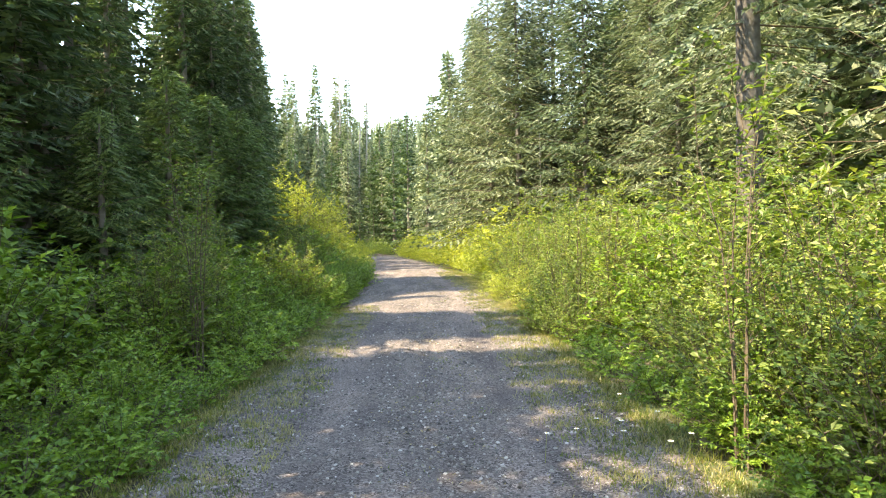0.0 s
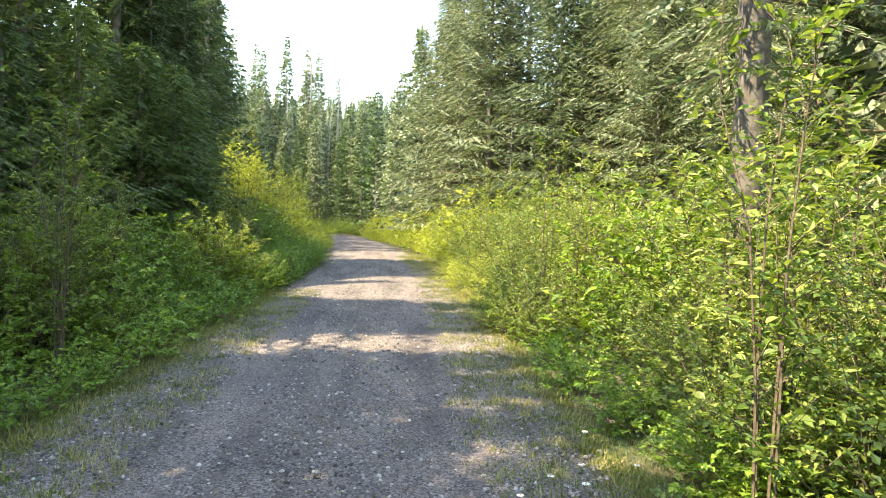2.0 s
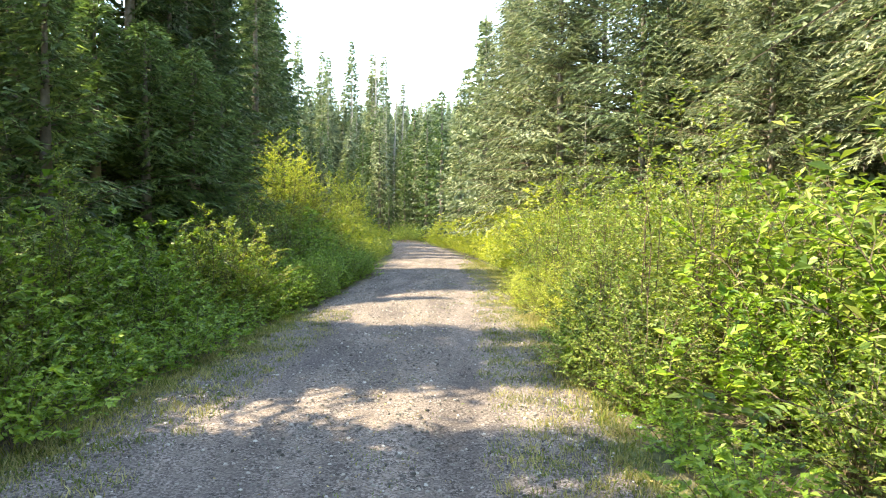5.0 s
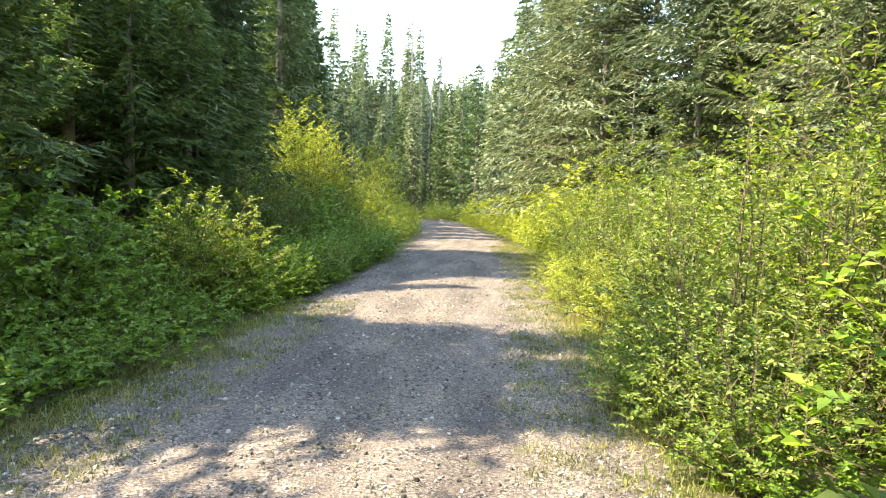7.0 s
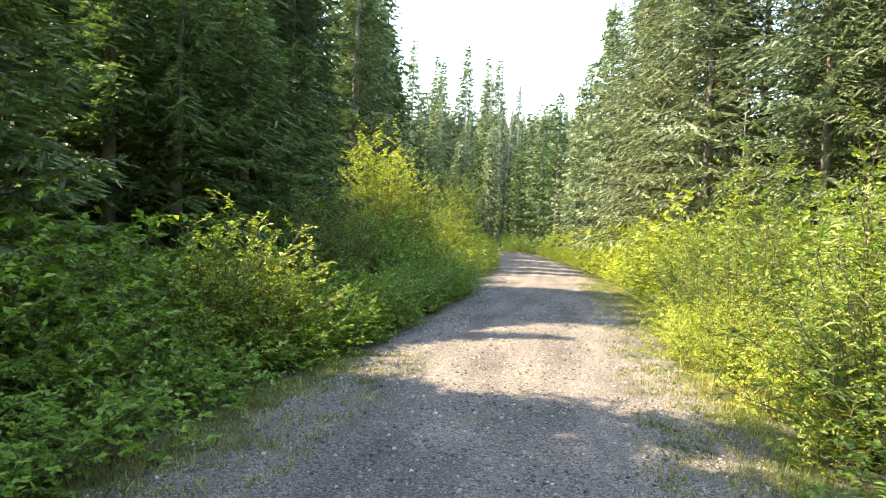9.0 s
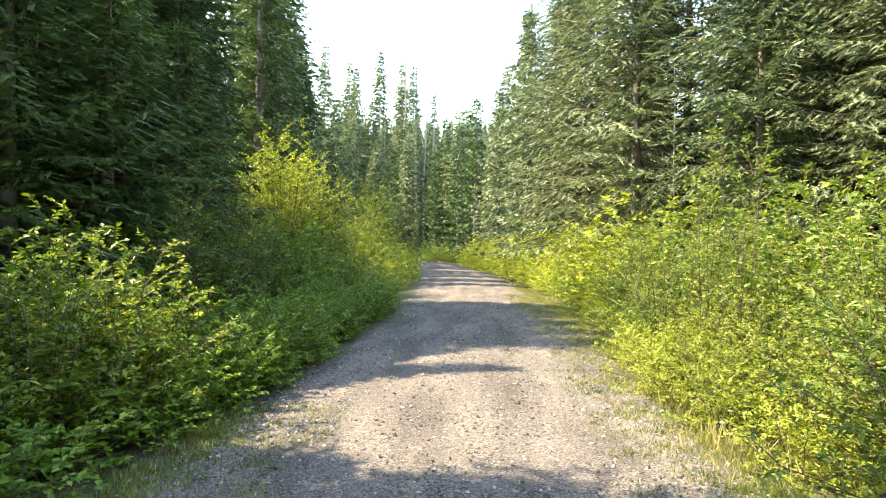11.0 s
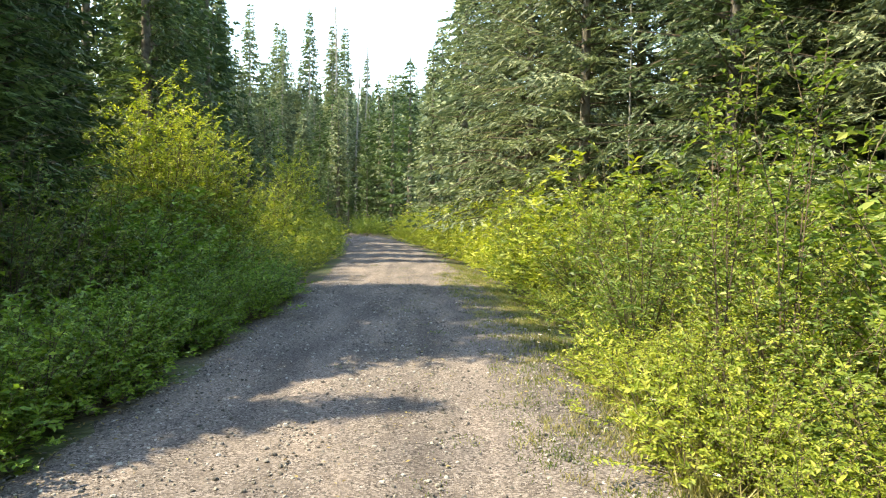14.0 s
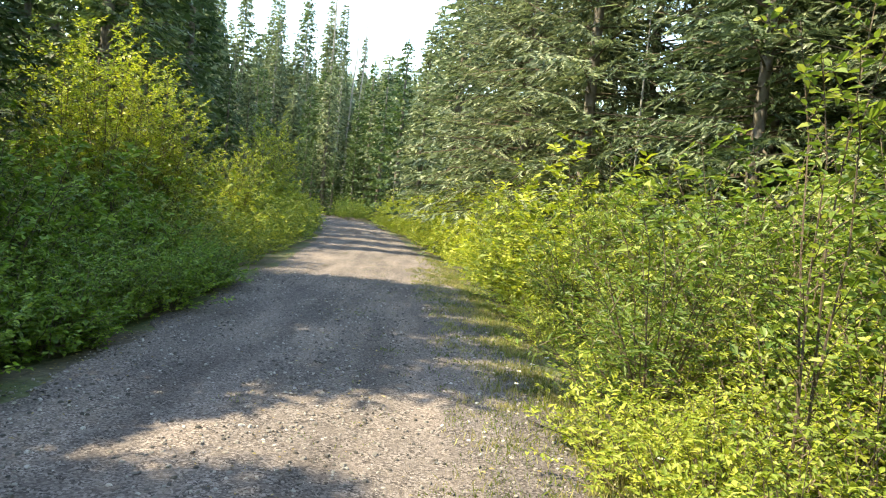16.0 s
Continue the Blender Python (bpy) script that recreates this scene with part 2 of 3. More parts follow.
def land(x, y):
    """Height of the ground."""
    d = abs(x - float(road_mid(y))) - float(road_half(y))
    z = -0.10 * min(max(d, 0) / 0.8, 1.0) + 0.05 * wobble(x, y, 0.5) * min(max(d + 0.3, 0), 1)
    z += 0.9 * min(max((d - 5) / 14, 0), 1) ** 2 if x < 0 else 0
    far = min(max((y - 130) / 190, 0), 1)
    z += 36 * far * far * (3 - 2 * far) + 0.10 * max(y - 320, 0) ** 0.9 * (y > 320)
    valley = min(max((78 - y) / 20, 0), 1)
    z += valley * 0.8 * min(max(abs(x - 0.5) - 14.0, 0), 40)
    return z


def spread(lo, hi, fine_lo, fine_hi, step, grow):
    mid = list(np.arange(fine_lo, fine_hi + 1e-6, step))
    up, s = [mid[-1]], step
    while up[-1] < hi:
        s *= grow
        up.append(up[-1] + s)
    down, s = [mid[0]], step
    while down[-1] > lo:
        s *= grow
        down.append(down[-1] - s)
    return down[:0:-1] + mid + up[1:]


def build_ground():
    xs, ys = spread(-1500, 1500, -7, 8, 0.5, 1.25), spread(-900, 2500, -6, 44, 0.6, 1.2)
    v = [(x, y, land(x, y)) for y in ys for x in xs]
    w = len(xs)
    f = [(j * w + i, j * w + i + 1, (j + 1) * w + i + 1, (j + 1) * w + i) for j in range(len(ys) - 1) for i in range(w - 1)]
    return tagged(new("ground", mesh_of("ground", v, f, SOIL, smooth=True)), "dark mossy forest soil under the shrubs", "ground", kind="structure")


def build_road():
    ys = np.arange(-12, 80, 0.22)
    cols = np.linspace(-1, 1, 31)
    v = []
    for y in ys:
        mid, half = float(road_mid(y)), float(road_half(y))
        hl = half + 0.22 * wobble(0, y, 0.9, 3) + 0.1 * wobble(0, y, 3.1, 5)
        hr = half + 0.22 * wobble(9, y, 0.9, 3) + 0.1 * wobble(9, y, 3.1, 5)
        for c in cols:
            x = mid + c * (hl if c < 0 else hr)
            ruts = -0.022 * math.exp(-((abs(c) - 0.42) / 0.13) ** 2)
            z = 0.035 * (1 - c * c) + ruts + 0.012 * wobble(x, y, 1.6, 1) + 0.006 * wobble(x, y, 6, 2) - 0.09 * max(abs(c) - 0.93, 0) / 0.07
            v.append((x, y, z))
    w = len(cols)
    f = [(j * w + i, j * w + i + 1, (j + 1) * w + i + 1, (j + 1) * w + i) for j in range(len(ys) - 1) for i in range(w - 1)]
    return tagged(new("road", mesh_of("road", v, f, GRAVEL, smooth=True)), "grey-brown gravel forest road with faint wheel ruts", "gravel road", kind="structure")


def road_top(x, y):
    c = (x - float(road_mid(y))) / float(road_half(y))
    if abs(c) > 0.98:
        return land(x, y)
    return 0.035 * (1 - c * c) - 0.022 * math.exp(-((abs(c) - 0.42) / 0.13) ** 2)


build_ground()
build_road()


# ---- shrubs ----
def make_shrub(name, seed, height, spread_out, stems, twigs, per_twig, leaf_len, leaf_wid, leaf_mat, full=True, label="", droop=0.35, low=0.12, twig_wood=True):
    """Stems that arch out from one root to a rough dome, side twigs, and leaves set alternately along them."""
    r = np.random.RandomState(seed)
    wood, green = Pile(), Pile()
    P, D, U = [], [], []
    for s in range(stems):
        az = 2 * math.pi * (s * 0.382 + 0.12 * r.rand())
        rise = low + (1 - low) * ((s + r.rand()) / stems) ** 0.8
        h = height * rise * (0.88 + 0.24 * r.rand())
        out = spread_out * math.sqrt(max(1.08 - rise ** 2, 0.03)) * (0.72 + 0.3 * r.rand())
        root = np.array([0.14 * math.cos(az) * r.rand(), 0.14 * math.sin(az) * r.rand(), -0.06])
        tip = np.array([out * math.cos(az), out * math.sin(az), h])
        k = 5
        u = np.linspace(0, 1, k)[:, None]
        line = root + (tip - root) * np.hstack([u ** 1.3, u ** 1.3, u ** 0.8]) + r.normal(0, 0.018, (k, 3)) * height * u
        tube(wood, line, np.linspace(0.003 + 0.0024 * height, 0.0018, k), 4 if full else 3)
        for q in range(twigs):
            f = 0.14 + 0.86 * (q + r.rand()) / twigs
            a = int(min(f * (k - 1), k - 2))
            at = line[a] + (line[a + 1] - line[a]) * (f * (k - 1) - a)
            turn = r.rand() * 2 * math.pi
            way = unit(np.array([math.cos(turn), math.sin(turn), 0.1 + 0.6 * r.rand()]) + 0.6 * unit(np.array([tip[0], tip[1], 0.4 * h])))
            ln = (0.17 + 0.16 * r.rand()) * (0.55 + 0.3 * height) * (1.2 - 0.5 * f)
            if twig_wood:
                tube(wood, [at, at + way * ln - np.array([0, 0, 0.12 * ln])], [0.0035, 0.0015], 3)
            for g in range(per_twig):
                e = 0.12 + 0.88 * (g + 0.6 * r.rand()) / per_twig
                p = at + way * ln * e + np.array([0, 0, -0.12 * ln]) * e * e
                sd = unit(np.cross(way, (0, 0, 1))) * (1 if g % 2 else -1)
                d = unit(0.55 * way + sd * (0.5 + 0.5 * r.rand()) + np.array([0, 0, -droop + 0.45 * r.rand()]) + r.normal(0, 0.25, 3))
                if p[2] > 0.02:
                    P.append(p), D.append(d), U.append(np.array([0, 0, 1.0]) + r.normal(0, 0.38, 3))
    n = len(P)
    size = 0.65 + 0.6 * r.rand(n)
    leaves(green, P, D, U, leaf_len * size, leaf_wid * size * (0.9 + 0.2 * r.rand(n)), full)
    top = tagged(new(name, wood.mesh(name + "_wood", TWIG_BROWN)), label, "shrub")
    crown = new("foliage", green.mesh(name + "_leaves", leaf_mat))
    crown.parent = top
    tagged(crown, kind="stuff")
    return top


def put(master, x, y, turn, size, dz=0.0, used=set()):
    """Stands a master or, once that is in use, a copy of it on the ground."""
    m = Matrix.Translation((x, y, land(x, y) + dz)) @ Matrix.Rotation(radians(turn), 4, "Z") @ Matrix.Scale(size, 4)
    if master.name not in used:
        used.add(master.name)
        master.matrix_basis = m
        return master
    return copy_thing(master, m @ Matrix.Scale(1 / master.scale[0], 4))


# ---- conifers ----
def make_conifer(name, seed, height, reach, needle_mat, label, whorl=0.36, bare=0.05, twigs=14, sprays=6, droop=0.3, up=0.12, per=6,
                 trunk=None, bark=None, thin=0.0, twig_len=0.34, category="conifer", limb_wood=True, spray_w=1.05, spray_l=1.0):
    """A tapered trunk, whorls of limbs that carry flat fans of side twigs, and needle sprays along every twig."""
    r = np.random.RandomState(seed)
    trunk = trunk or 0.012 * height + 0.05
    wood, limbs, green = Pile(), Pile(), Pile()
    k = 9
    zz = np.linspace(-0.1, height, k)
    bend = np.cumsum(r.normal(0, 0.006 * height / k, (k, 2)), 0)
    axis = np.column_stack([bend[:, 0], bend[:, 1], zz])
    tube(wood, axis, trunk * (1 - np.linspace(0, 1, k)) ** 0.85 + 0.008, 9)
    P, D, U, LL, WW = [], [], [], [], []
    z = bare * height
    while z < height * 0.985:
        f = (z - bare * height) / (height * (1 - bare))
        ax = np.array([np.interp(z, zz, axis[:, 0]), np.interp(z, zz, axis[:, 1]), z])
        n = per if f < 0.85 else 4
        for b in range(n):
            if r.rand() < thin:
                continue
            az = 2 * math.pi * (b + r.rand() * 0.8) / n
            ln = reach * (1 - f) ** 0.9 * (0.5 + 0.65 * r.rand()) * (0.65 + 0.35 * min(f / 0.12, 1)) + 0.10
            flat = np.array([math.cos(az), math.sin(az), 0])
            rise = up + 0.55 * f - 0.15 * r.rand()
            sag = droop * (0.6 + 1.0 * r.rand())
            hook = 0.12 + 0.22 * r.rand()
            start = ax + np.array([0, 0, whorl * (r.rand() - 0.5) * (1 - f)])
            m = 5
            u = np.linspace(0, 1, m)[:, None]
            line = start + flat * ln * u + np.array([0, 0, 1]) * ln * (rise * u - sag * (1.15 - f) * u ** 2 + hook * u ** 3)
            if limb_wood:
                tube(limbs, line[::2], np.linspace(0.005 + 0.006 * ln, 0.002, 3), 3)
            sd = np.array([-flat[1], flat[0], 0])
            count = max(int(twigs * (0.35 + 0.65 * ln / reach)), 3)
            hang = 0.25 + 0.45 * r.rand()
            for q in range(count):
                e = 0.14 + 0.86 * (q + 0.4 * r.rand()) / count
                at = start + flat * ln * e + np.array([0, 0, 1]) * ln * (rise * e - sag * (1.15 - f) * e * e + hook * e ** 3)
                tl = twig_len * (1.15 - 0.75 * e) * (0.4 + 0.6 * min(ln / 1.2, 1)) * (0.7 + 0.5 * r.rand()) + 0.05
                sgn = 1 if q % 2 else -1
                way = unit(flat * 0.8 + sd * sgn * (0.7 + 0.3 * r.rand()) + np.array([0, 0, -hang * (0.6 + 0.8 * r.rand())]))
                face = unit(np.cross(sd * sgn, way) * -sgn * sgn + np.array([0, 0, 0.8]))
                across = np.cross(face, way)
                for g in range(sprays):
                    t0 = g / sprays
                    fork = (g % 3 - 1) * 0.8
                    dirn = way + across * fork + r.normal(0, 0.12, 3) + np.array([0, 0, 0.10 - 0.16 * t0])
                    P.append(at + way * tl * t0), D.append(dirn), U.append(face + r.normal(0, 0.32, 3))
                    s = spray_l * tl * (0.58 if fork else 0.85) * (1.1 - 0.4 * t0)
                    LL.append(s), WW.append(spray_w * (0.03 + 0.17 * s))
            P.append(line[-1] - flat * 0.05), D.append(flat + np.array([0, 0, -0.1])), U.append((0, 0, 1.0)), LL.append(0.16 + 0.1 * ln), WW.append(0.06)
        z += whorl * (0.7 + 0.5 * r.rand()) * (1.0 - 0.45 * f)
    for g in range(4):
        P.append((axis[-1][0], axis[-1][1], height - 0.3)), D.append((0.12 * math.cos(g * 1.6), 0.12 * math.sin(g * 1.6), 1)), U.append((1, 0.3, 0)), LL.append(0.42), WW.append(0.06)
    needles(green, P, D, U, np.array(LL), np.array(WW))
    top = tagged(new(name, wood.mesh(name + "_trunk", bark or BARK_GREY, smooth=True)), label, category)
    b = new("needles", green.mesh(name + "_needles", needle_mat))
    b.parent = top
    tagged(b, kind="stuff")
    if limb_wood:
        a = new("limbs", limbs.mesh(name + "_limbs", TWIG_BROWN))
        a.parent = top
        tagged(a, kind="stuff")
    return top


def make_snag(name, seed, height, girth, label):
    r = np.random.RandomState(seed)
    wood = Pile()
    k = 8
    zz = np.linspace(-0.1, height, k)
    axis = np.column_stack([np.cumsum(r.normal(0, 0.004 * height, k)), np.cumsum(r.normal(0, 0.004 * height, k)), zz])
    tube(wood, axis, np.linspace(girth, 0.25 * girth, k), 7)
    for b in range(int(height * 1.6)):
        z = height * (0.25 + 0.72 * r.rand())
        az = r.rand() * 6.28
        c = np.array([np.interp(z, zz, axis[:, 0]), np.interp(z, zz, axis[:, 1]), z])
        d = np.array([math.cos(az), math.sin(az), -0.1 + 0.4 * r.rand()]) * (0.25 + 0.6 * r.rand()) * min(1, girth * 6)
        tube(wood, [c, c + d * 0.6, c + d], [girth * 0.16, girth * 0.1, girth * 0.04], 3)
    return tagged(new(name, wood.mesh(name, BARK_DEAD, smooth=True)), label, "dead tree")


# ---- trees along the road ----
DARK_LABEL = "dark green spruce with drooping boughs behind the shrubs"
PALE_LABEL = "spruce with feathery boughs, sunlight painted into its pale grey-green needles"
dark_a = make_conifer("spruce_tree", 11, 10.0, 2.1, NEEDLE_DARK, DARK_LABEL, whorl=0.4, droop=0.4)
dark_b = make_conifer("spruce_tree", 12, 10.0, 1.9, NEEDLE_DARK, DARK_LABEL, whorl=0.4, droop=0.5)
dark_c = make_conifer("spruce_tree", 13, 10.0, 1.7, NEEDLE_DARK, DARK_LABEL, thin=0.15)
pale_a = make_conifer("spruce_tree", 21, 10.0, 2.9, NEEDLE_SUNLIT, PALE_LABEL, up=0.16, droop=0.5, twigs=18, sprays=12, spray_w=0.72, spray_l=0.52, twig_len=0.46, whorl=0.31, per=7, trunk=0.1)
pale_b = make_conifer("spruce_tree", 22, 10.0, 2.6, NEEDLE_SUNLIT, PALE_LABEL, up=0.22, droop=0.5, twigs=18, sprays=12, spray_w=0.72, spray_l=0.52, twig_len=0.46, whorl=0.31, per=7, trunk=0.1)
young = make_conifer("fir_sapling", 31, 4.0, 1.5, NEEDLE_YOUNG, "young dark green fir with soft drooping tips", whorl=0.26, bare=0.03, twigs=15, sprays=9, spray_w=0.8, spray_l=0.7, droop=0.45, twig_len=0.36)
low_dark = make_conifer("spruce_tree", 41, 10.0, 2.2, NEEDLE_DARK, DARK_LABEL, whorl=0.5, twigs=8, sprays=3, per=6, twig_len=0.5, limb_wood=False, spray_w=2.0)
low_pale = make_conifer("spruce_tree", 42, 10.0, 2.2, NEEDLE_SUNLIT, PALE_LABEL, whorl=0.45, twigs=8, sprays=3, per=6, twig_len=0.5, limb_wood=False, spray_w=2.0)
bare_spruce = make_conifer("spruce_tree", 43, 15.0, 2.6, NEEDLE_SUNLIT, "spruce with a thick grey trunk bare low down", bare=0.24, thin=0.25, trunk=0.2, droop=0.55, whorl=0.5, twigs=18, sprays=10, spray_w=0.7, spray_l=0.6, twig_len=0.45, bark=BARK_DARK)
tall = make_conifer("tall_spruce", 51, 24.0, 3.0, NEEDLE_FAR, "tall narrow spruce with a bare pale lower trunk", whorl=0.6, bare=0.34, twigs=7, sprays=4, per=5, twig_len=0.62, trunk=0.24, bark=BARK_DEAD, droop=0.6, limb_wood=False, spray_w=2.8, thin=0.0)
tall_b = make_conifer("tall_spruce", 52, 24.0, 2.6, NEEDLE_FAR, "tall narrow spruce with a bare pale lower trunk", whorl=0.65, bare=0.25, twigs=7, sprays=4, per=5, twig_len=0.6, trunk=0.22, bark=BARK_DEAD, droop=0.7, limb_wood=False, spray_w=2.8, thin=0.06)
far_a = make_conifer("far_spruce", 61, 18.0, 3.2, NEEDLE_FAR, "distant spruce on the hillside, needles greyed for haze", whorl=0.9, bare=0.03, twigs=4, sprays=3, per=6, twig_len=1.6, limb_wood=False, spray_w=2.4)
far_b = make_conifer("far_spruce", 62, 18.0, 2.6, NEEDLE_FAR, "distant spruce on the hillside, needles greyed for haze", whorl=1.0, bare=0.08, twigs=4, sprays=3, per=6, twig_len=1.5, limb_wood=False, spray_w=2.4)

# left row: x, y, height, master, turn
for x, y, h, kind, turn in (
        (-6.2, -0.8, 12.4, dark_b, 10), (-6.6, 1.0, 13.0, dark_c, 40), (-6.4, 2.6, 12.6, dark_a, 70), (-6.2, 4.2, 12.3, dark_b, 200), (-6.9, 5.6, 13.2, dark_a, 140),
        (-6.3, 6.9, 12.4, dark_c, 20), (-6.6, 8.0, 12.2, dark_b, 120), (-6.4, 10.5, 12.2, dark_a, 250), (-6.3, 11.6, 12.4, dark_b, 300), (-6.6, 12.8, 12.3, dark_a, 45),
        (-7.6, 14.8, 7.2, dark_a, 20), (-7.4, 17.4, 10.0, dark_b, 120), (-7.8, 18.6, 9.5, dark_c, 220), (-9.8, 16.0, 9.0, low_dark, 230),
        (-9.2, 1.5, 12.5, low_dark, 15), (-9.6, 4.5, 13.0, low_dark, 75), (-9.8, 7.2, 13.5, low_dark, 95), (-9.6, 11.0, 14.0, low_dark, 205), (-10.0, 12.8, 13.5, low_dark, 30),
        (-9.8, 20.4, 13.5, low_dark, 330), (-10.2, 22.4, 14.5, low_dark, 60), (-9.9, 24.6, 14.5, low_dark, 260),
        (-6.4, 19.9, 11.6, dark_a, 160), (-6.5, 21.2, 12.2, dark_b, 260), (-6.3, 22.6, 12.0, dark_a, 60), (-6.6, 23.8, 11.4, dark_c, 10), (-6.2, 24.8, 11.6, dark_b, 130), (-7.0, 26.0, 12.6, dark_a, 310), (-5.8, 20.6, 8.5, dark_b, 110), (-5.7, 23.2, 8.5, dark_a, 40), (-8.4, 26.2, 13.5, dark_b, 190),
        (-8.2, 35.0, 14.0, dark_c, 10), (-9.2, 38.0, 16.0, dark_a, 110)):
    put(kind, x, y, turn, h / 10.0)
for x, y, h, kind, turn in (
        (-10.2, 42.0, 17.0, low_dark, 0), (-11.6, 47.0, 18.0, low_dark, 90), (-13.5, 38.0, 15.0, low_dark, 200), (-12.4, 54.0, 18.0, low_dark, 45), (-14.5, 44.0, 18.0, low_dark, 145), (-15.5, 51.0, 20.0, low_dark, 245),
        (-9.5, 52.0, 8.0, low_dark, 120), (-10.5, 60.0, 9.0, low_pale, 30), (-16.5, 63.0, 20.0, low_dark, 310), (-14.2, 54.0, 19.5, low_dark, 15), (-14.0, 57.0, 19.0, low_dark, 165), (-14.0, 60.0, 17.0, low_dark, 210), (-12.0, 68.0, 11.0, low_dark, 75),
        (-8.2, 66.0, 6.0, low_dark, 20), (-13.0, 20.0, 15.0, low_dark, 33), (-14.0, 8.0, 15.0, low_dark, 133), (-13.0, 0.0, 15.0, low_dark, 233),
        (-9.0, 74.0, 7.0, low_dark, 99), (-6.2, 72.0, 5.5, low_dark, 31), (-7.6, 69.5, 6.0, low_dark, 131), (-5.0, 76.0, 6.5, low_dark, 231), (-10.2, 71.0, 8.0, low_dark, 331), (-3.6, 84.0, 8.0, low_dark, 11), (-11.5, 78.0, 9.0, low_dark, 111), (-7.8, 80.0, 7.5, low_dark, 61)):
    put(kind, x, y, turn, h / 10.0)
for x, y, h, turn in ((-5.0, 17.7, 5.4, 0), (-5.6, 17.0, 5.6, 45), (-5.3, 18.5, 5.6, 145), (-4.8, 14.2, 5.2, 100), (-5.1, 20.4, 5.4, 220), (-4.7, 19.2, 5.3, 20), (-5.0, 21.8, 5.3, 120), (-4.6, 10.8, 3.8, 300), (-5.2, 12.6, 4.4, 200), (-5.2, 8.6, 4.2, 80)):
    put(young, x, y, turn, h / 4.0)

# right row, most of its needles coloured paler for the sun on them
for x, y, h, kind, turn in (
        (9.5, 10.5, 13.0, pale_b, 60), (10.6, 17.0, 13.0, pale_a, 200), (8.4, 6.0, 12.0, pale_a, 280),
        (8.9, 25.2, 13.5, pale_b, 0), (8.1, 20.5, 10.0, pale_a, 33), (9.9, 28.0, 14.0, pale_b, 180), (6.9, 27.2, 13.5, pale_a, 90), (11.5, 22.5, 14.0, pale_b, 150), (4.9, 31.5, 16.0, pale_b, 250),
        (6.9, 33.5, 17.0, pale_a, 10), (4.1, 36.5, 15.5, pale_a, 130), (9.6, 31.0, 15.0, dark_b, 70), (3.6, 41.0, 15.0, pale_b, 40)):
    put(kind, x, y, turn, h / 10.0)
# low_dark behind the pale row: dark needles stand in for shaded gaps
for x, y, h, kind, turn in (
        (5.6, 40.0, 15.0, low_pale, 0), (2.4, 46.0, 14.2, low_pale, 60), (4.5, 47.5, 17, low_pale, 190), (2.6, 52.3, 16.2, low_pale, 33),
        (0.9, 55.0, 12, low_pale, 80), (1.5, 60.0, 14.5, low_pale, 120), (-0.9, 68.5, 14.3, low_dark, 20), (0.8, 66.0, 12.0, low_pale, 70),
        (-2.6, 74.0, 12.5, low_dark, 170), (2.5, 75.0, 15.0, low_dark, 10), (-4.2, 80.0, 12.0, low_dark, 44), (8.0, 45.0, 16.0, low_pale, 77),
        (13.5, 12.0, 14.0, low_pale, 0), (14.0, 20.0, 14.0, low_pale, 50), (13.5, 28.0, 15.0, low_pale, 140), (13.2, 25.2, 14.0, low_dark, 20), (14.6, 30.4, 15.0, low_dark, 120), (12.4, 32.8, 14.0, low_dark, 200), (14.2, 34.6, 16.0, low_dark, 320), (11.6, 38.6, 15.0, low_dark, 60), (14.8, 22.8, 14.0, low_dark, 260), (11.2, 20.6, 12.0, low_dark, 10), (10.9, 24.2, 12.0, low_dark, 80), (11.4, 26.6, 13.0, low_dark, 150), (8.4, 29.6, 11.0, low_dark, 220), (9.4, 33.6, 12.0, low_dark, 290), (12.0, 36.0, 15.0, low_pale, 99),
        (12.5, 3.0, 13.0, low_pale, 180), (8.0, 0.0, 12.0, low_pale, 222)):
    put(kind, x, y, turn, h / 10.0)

put(bare_spruce, 7.38, 14.5, 20, 1.0)
put(bare_spruce, 4.75, 9.2, 20, 1.0)
# a closed stand behind both rows
rb = np.random.RandomState(15)
for n in range(15):
    y = -1 + 2.8 * n + rb.rand()
    put(low_dark, -11.8 - 2.0 * rb.rand(), y, rb.rand() * 360, (0.8 if 25.5 < y < 33.5 else 1.2) + 0.2 * rb.rand())
for n in range(14):
    put(low_dark if n % 2 else low_pale, 10.6 + 3.2 * rb.rand(), 1 + 2.9 * n + rb.rand(), rb.rand() * 360, 1.4 + 0.4 * rb.rand())
for n in range(14):
    put(low_dark if n % 3 else low_pale, -17 + 21 * (n + 0.6 * rb.rand()) / 14, 76 + 12 * rb.rand(), rb.rand() * 360, 1.0 + 0.6 * rb.rand())

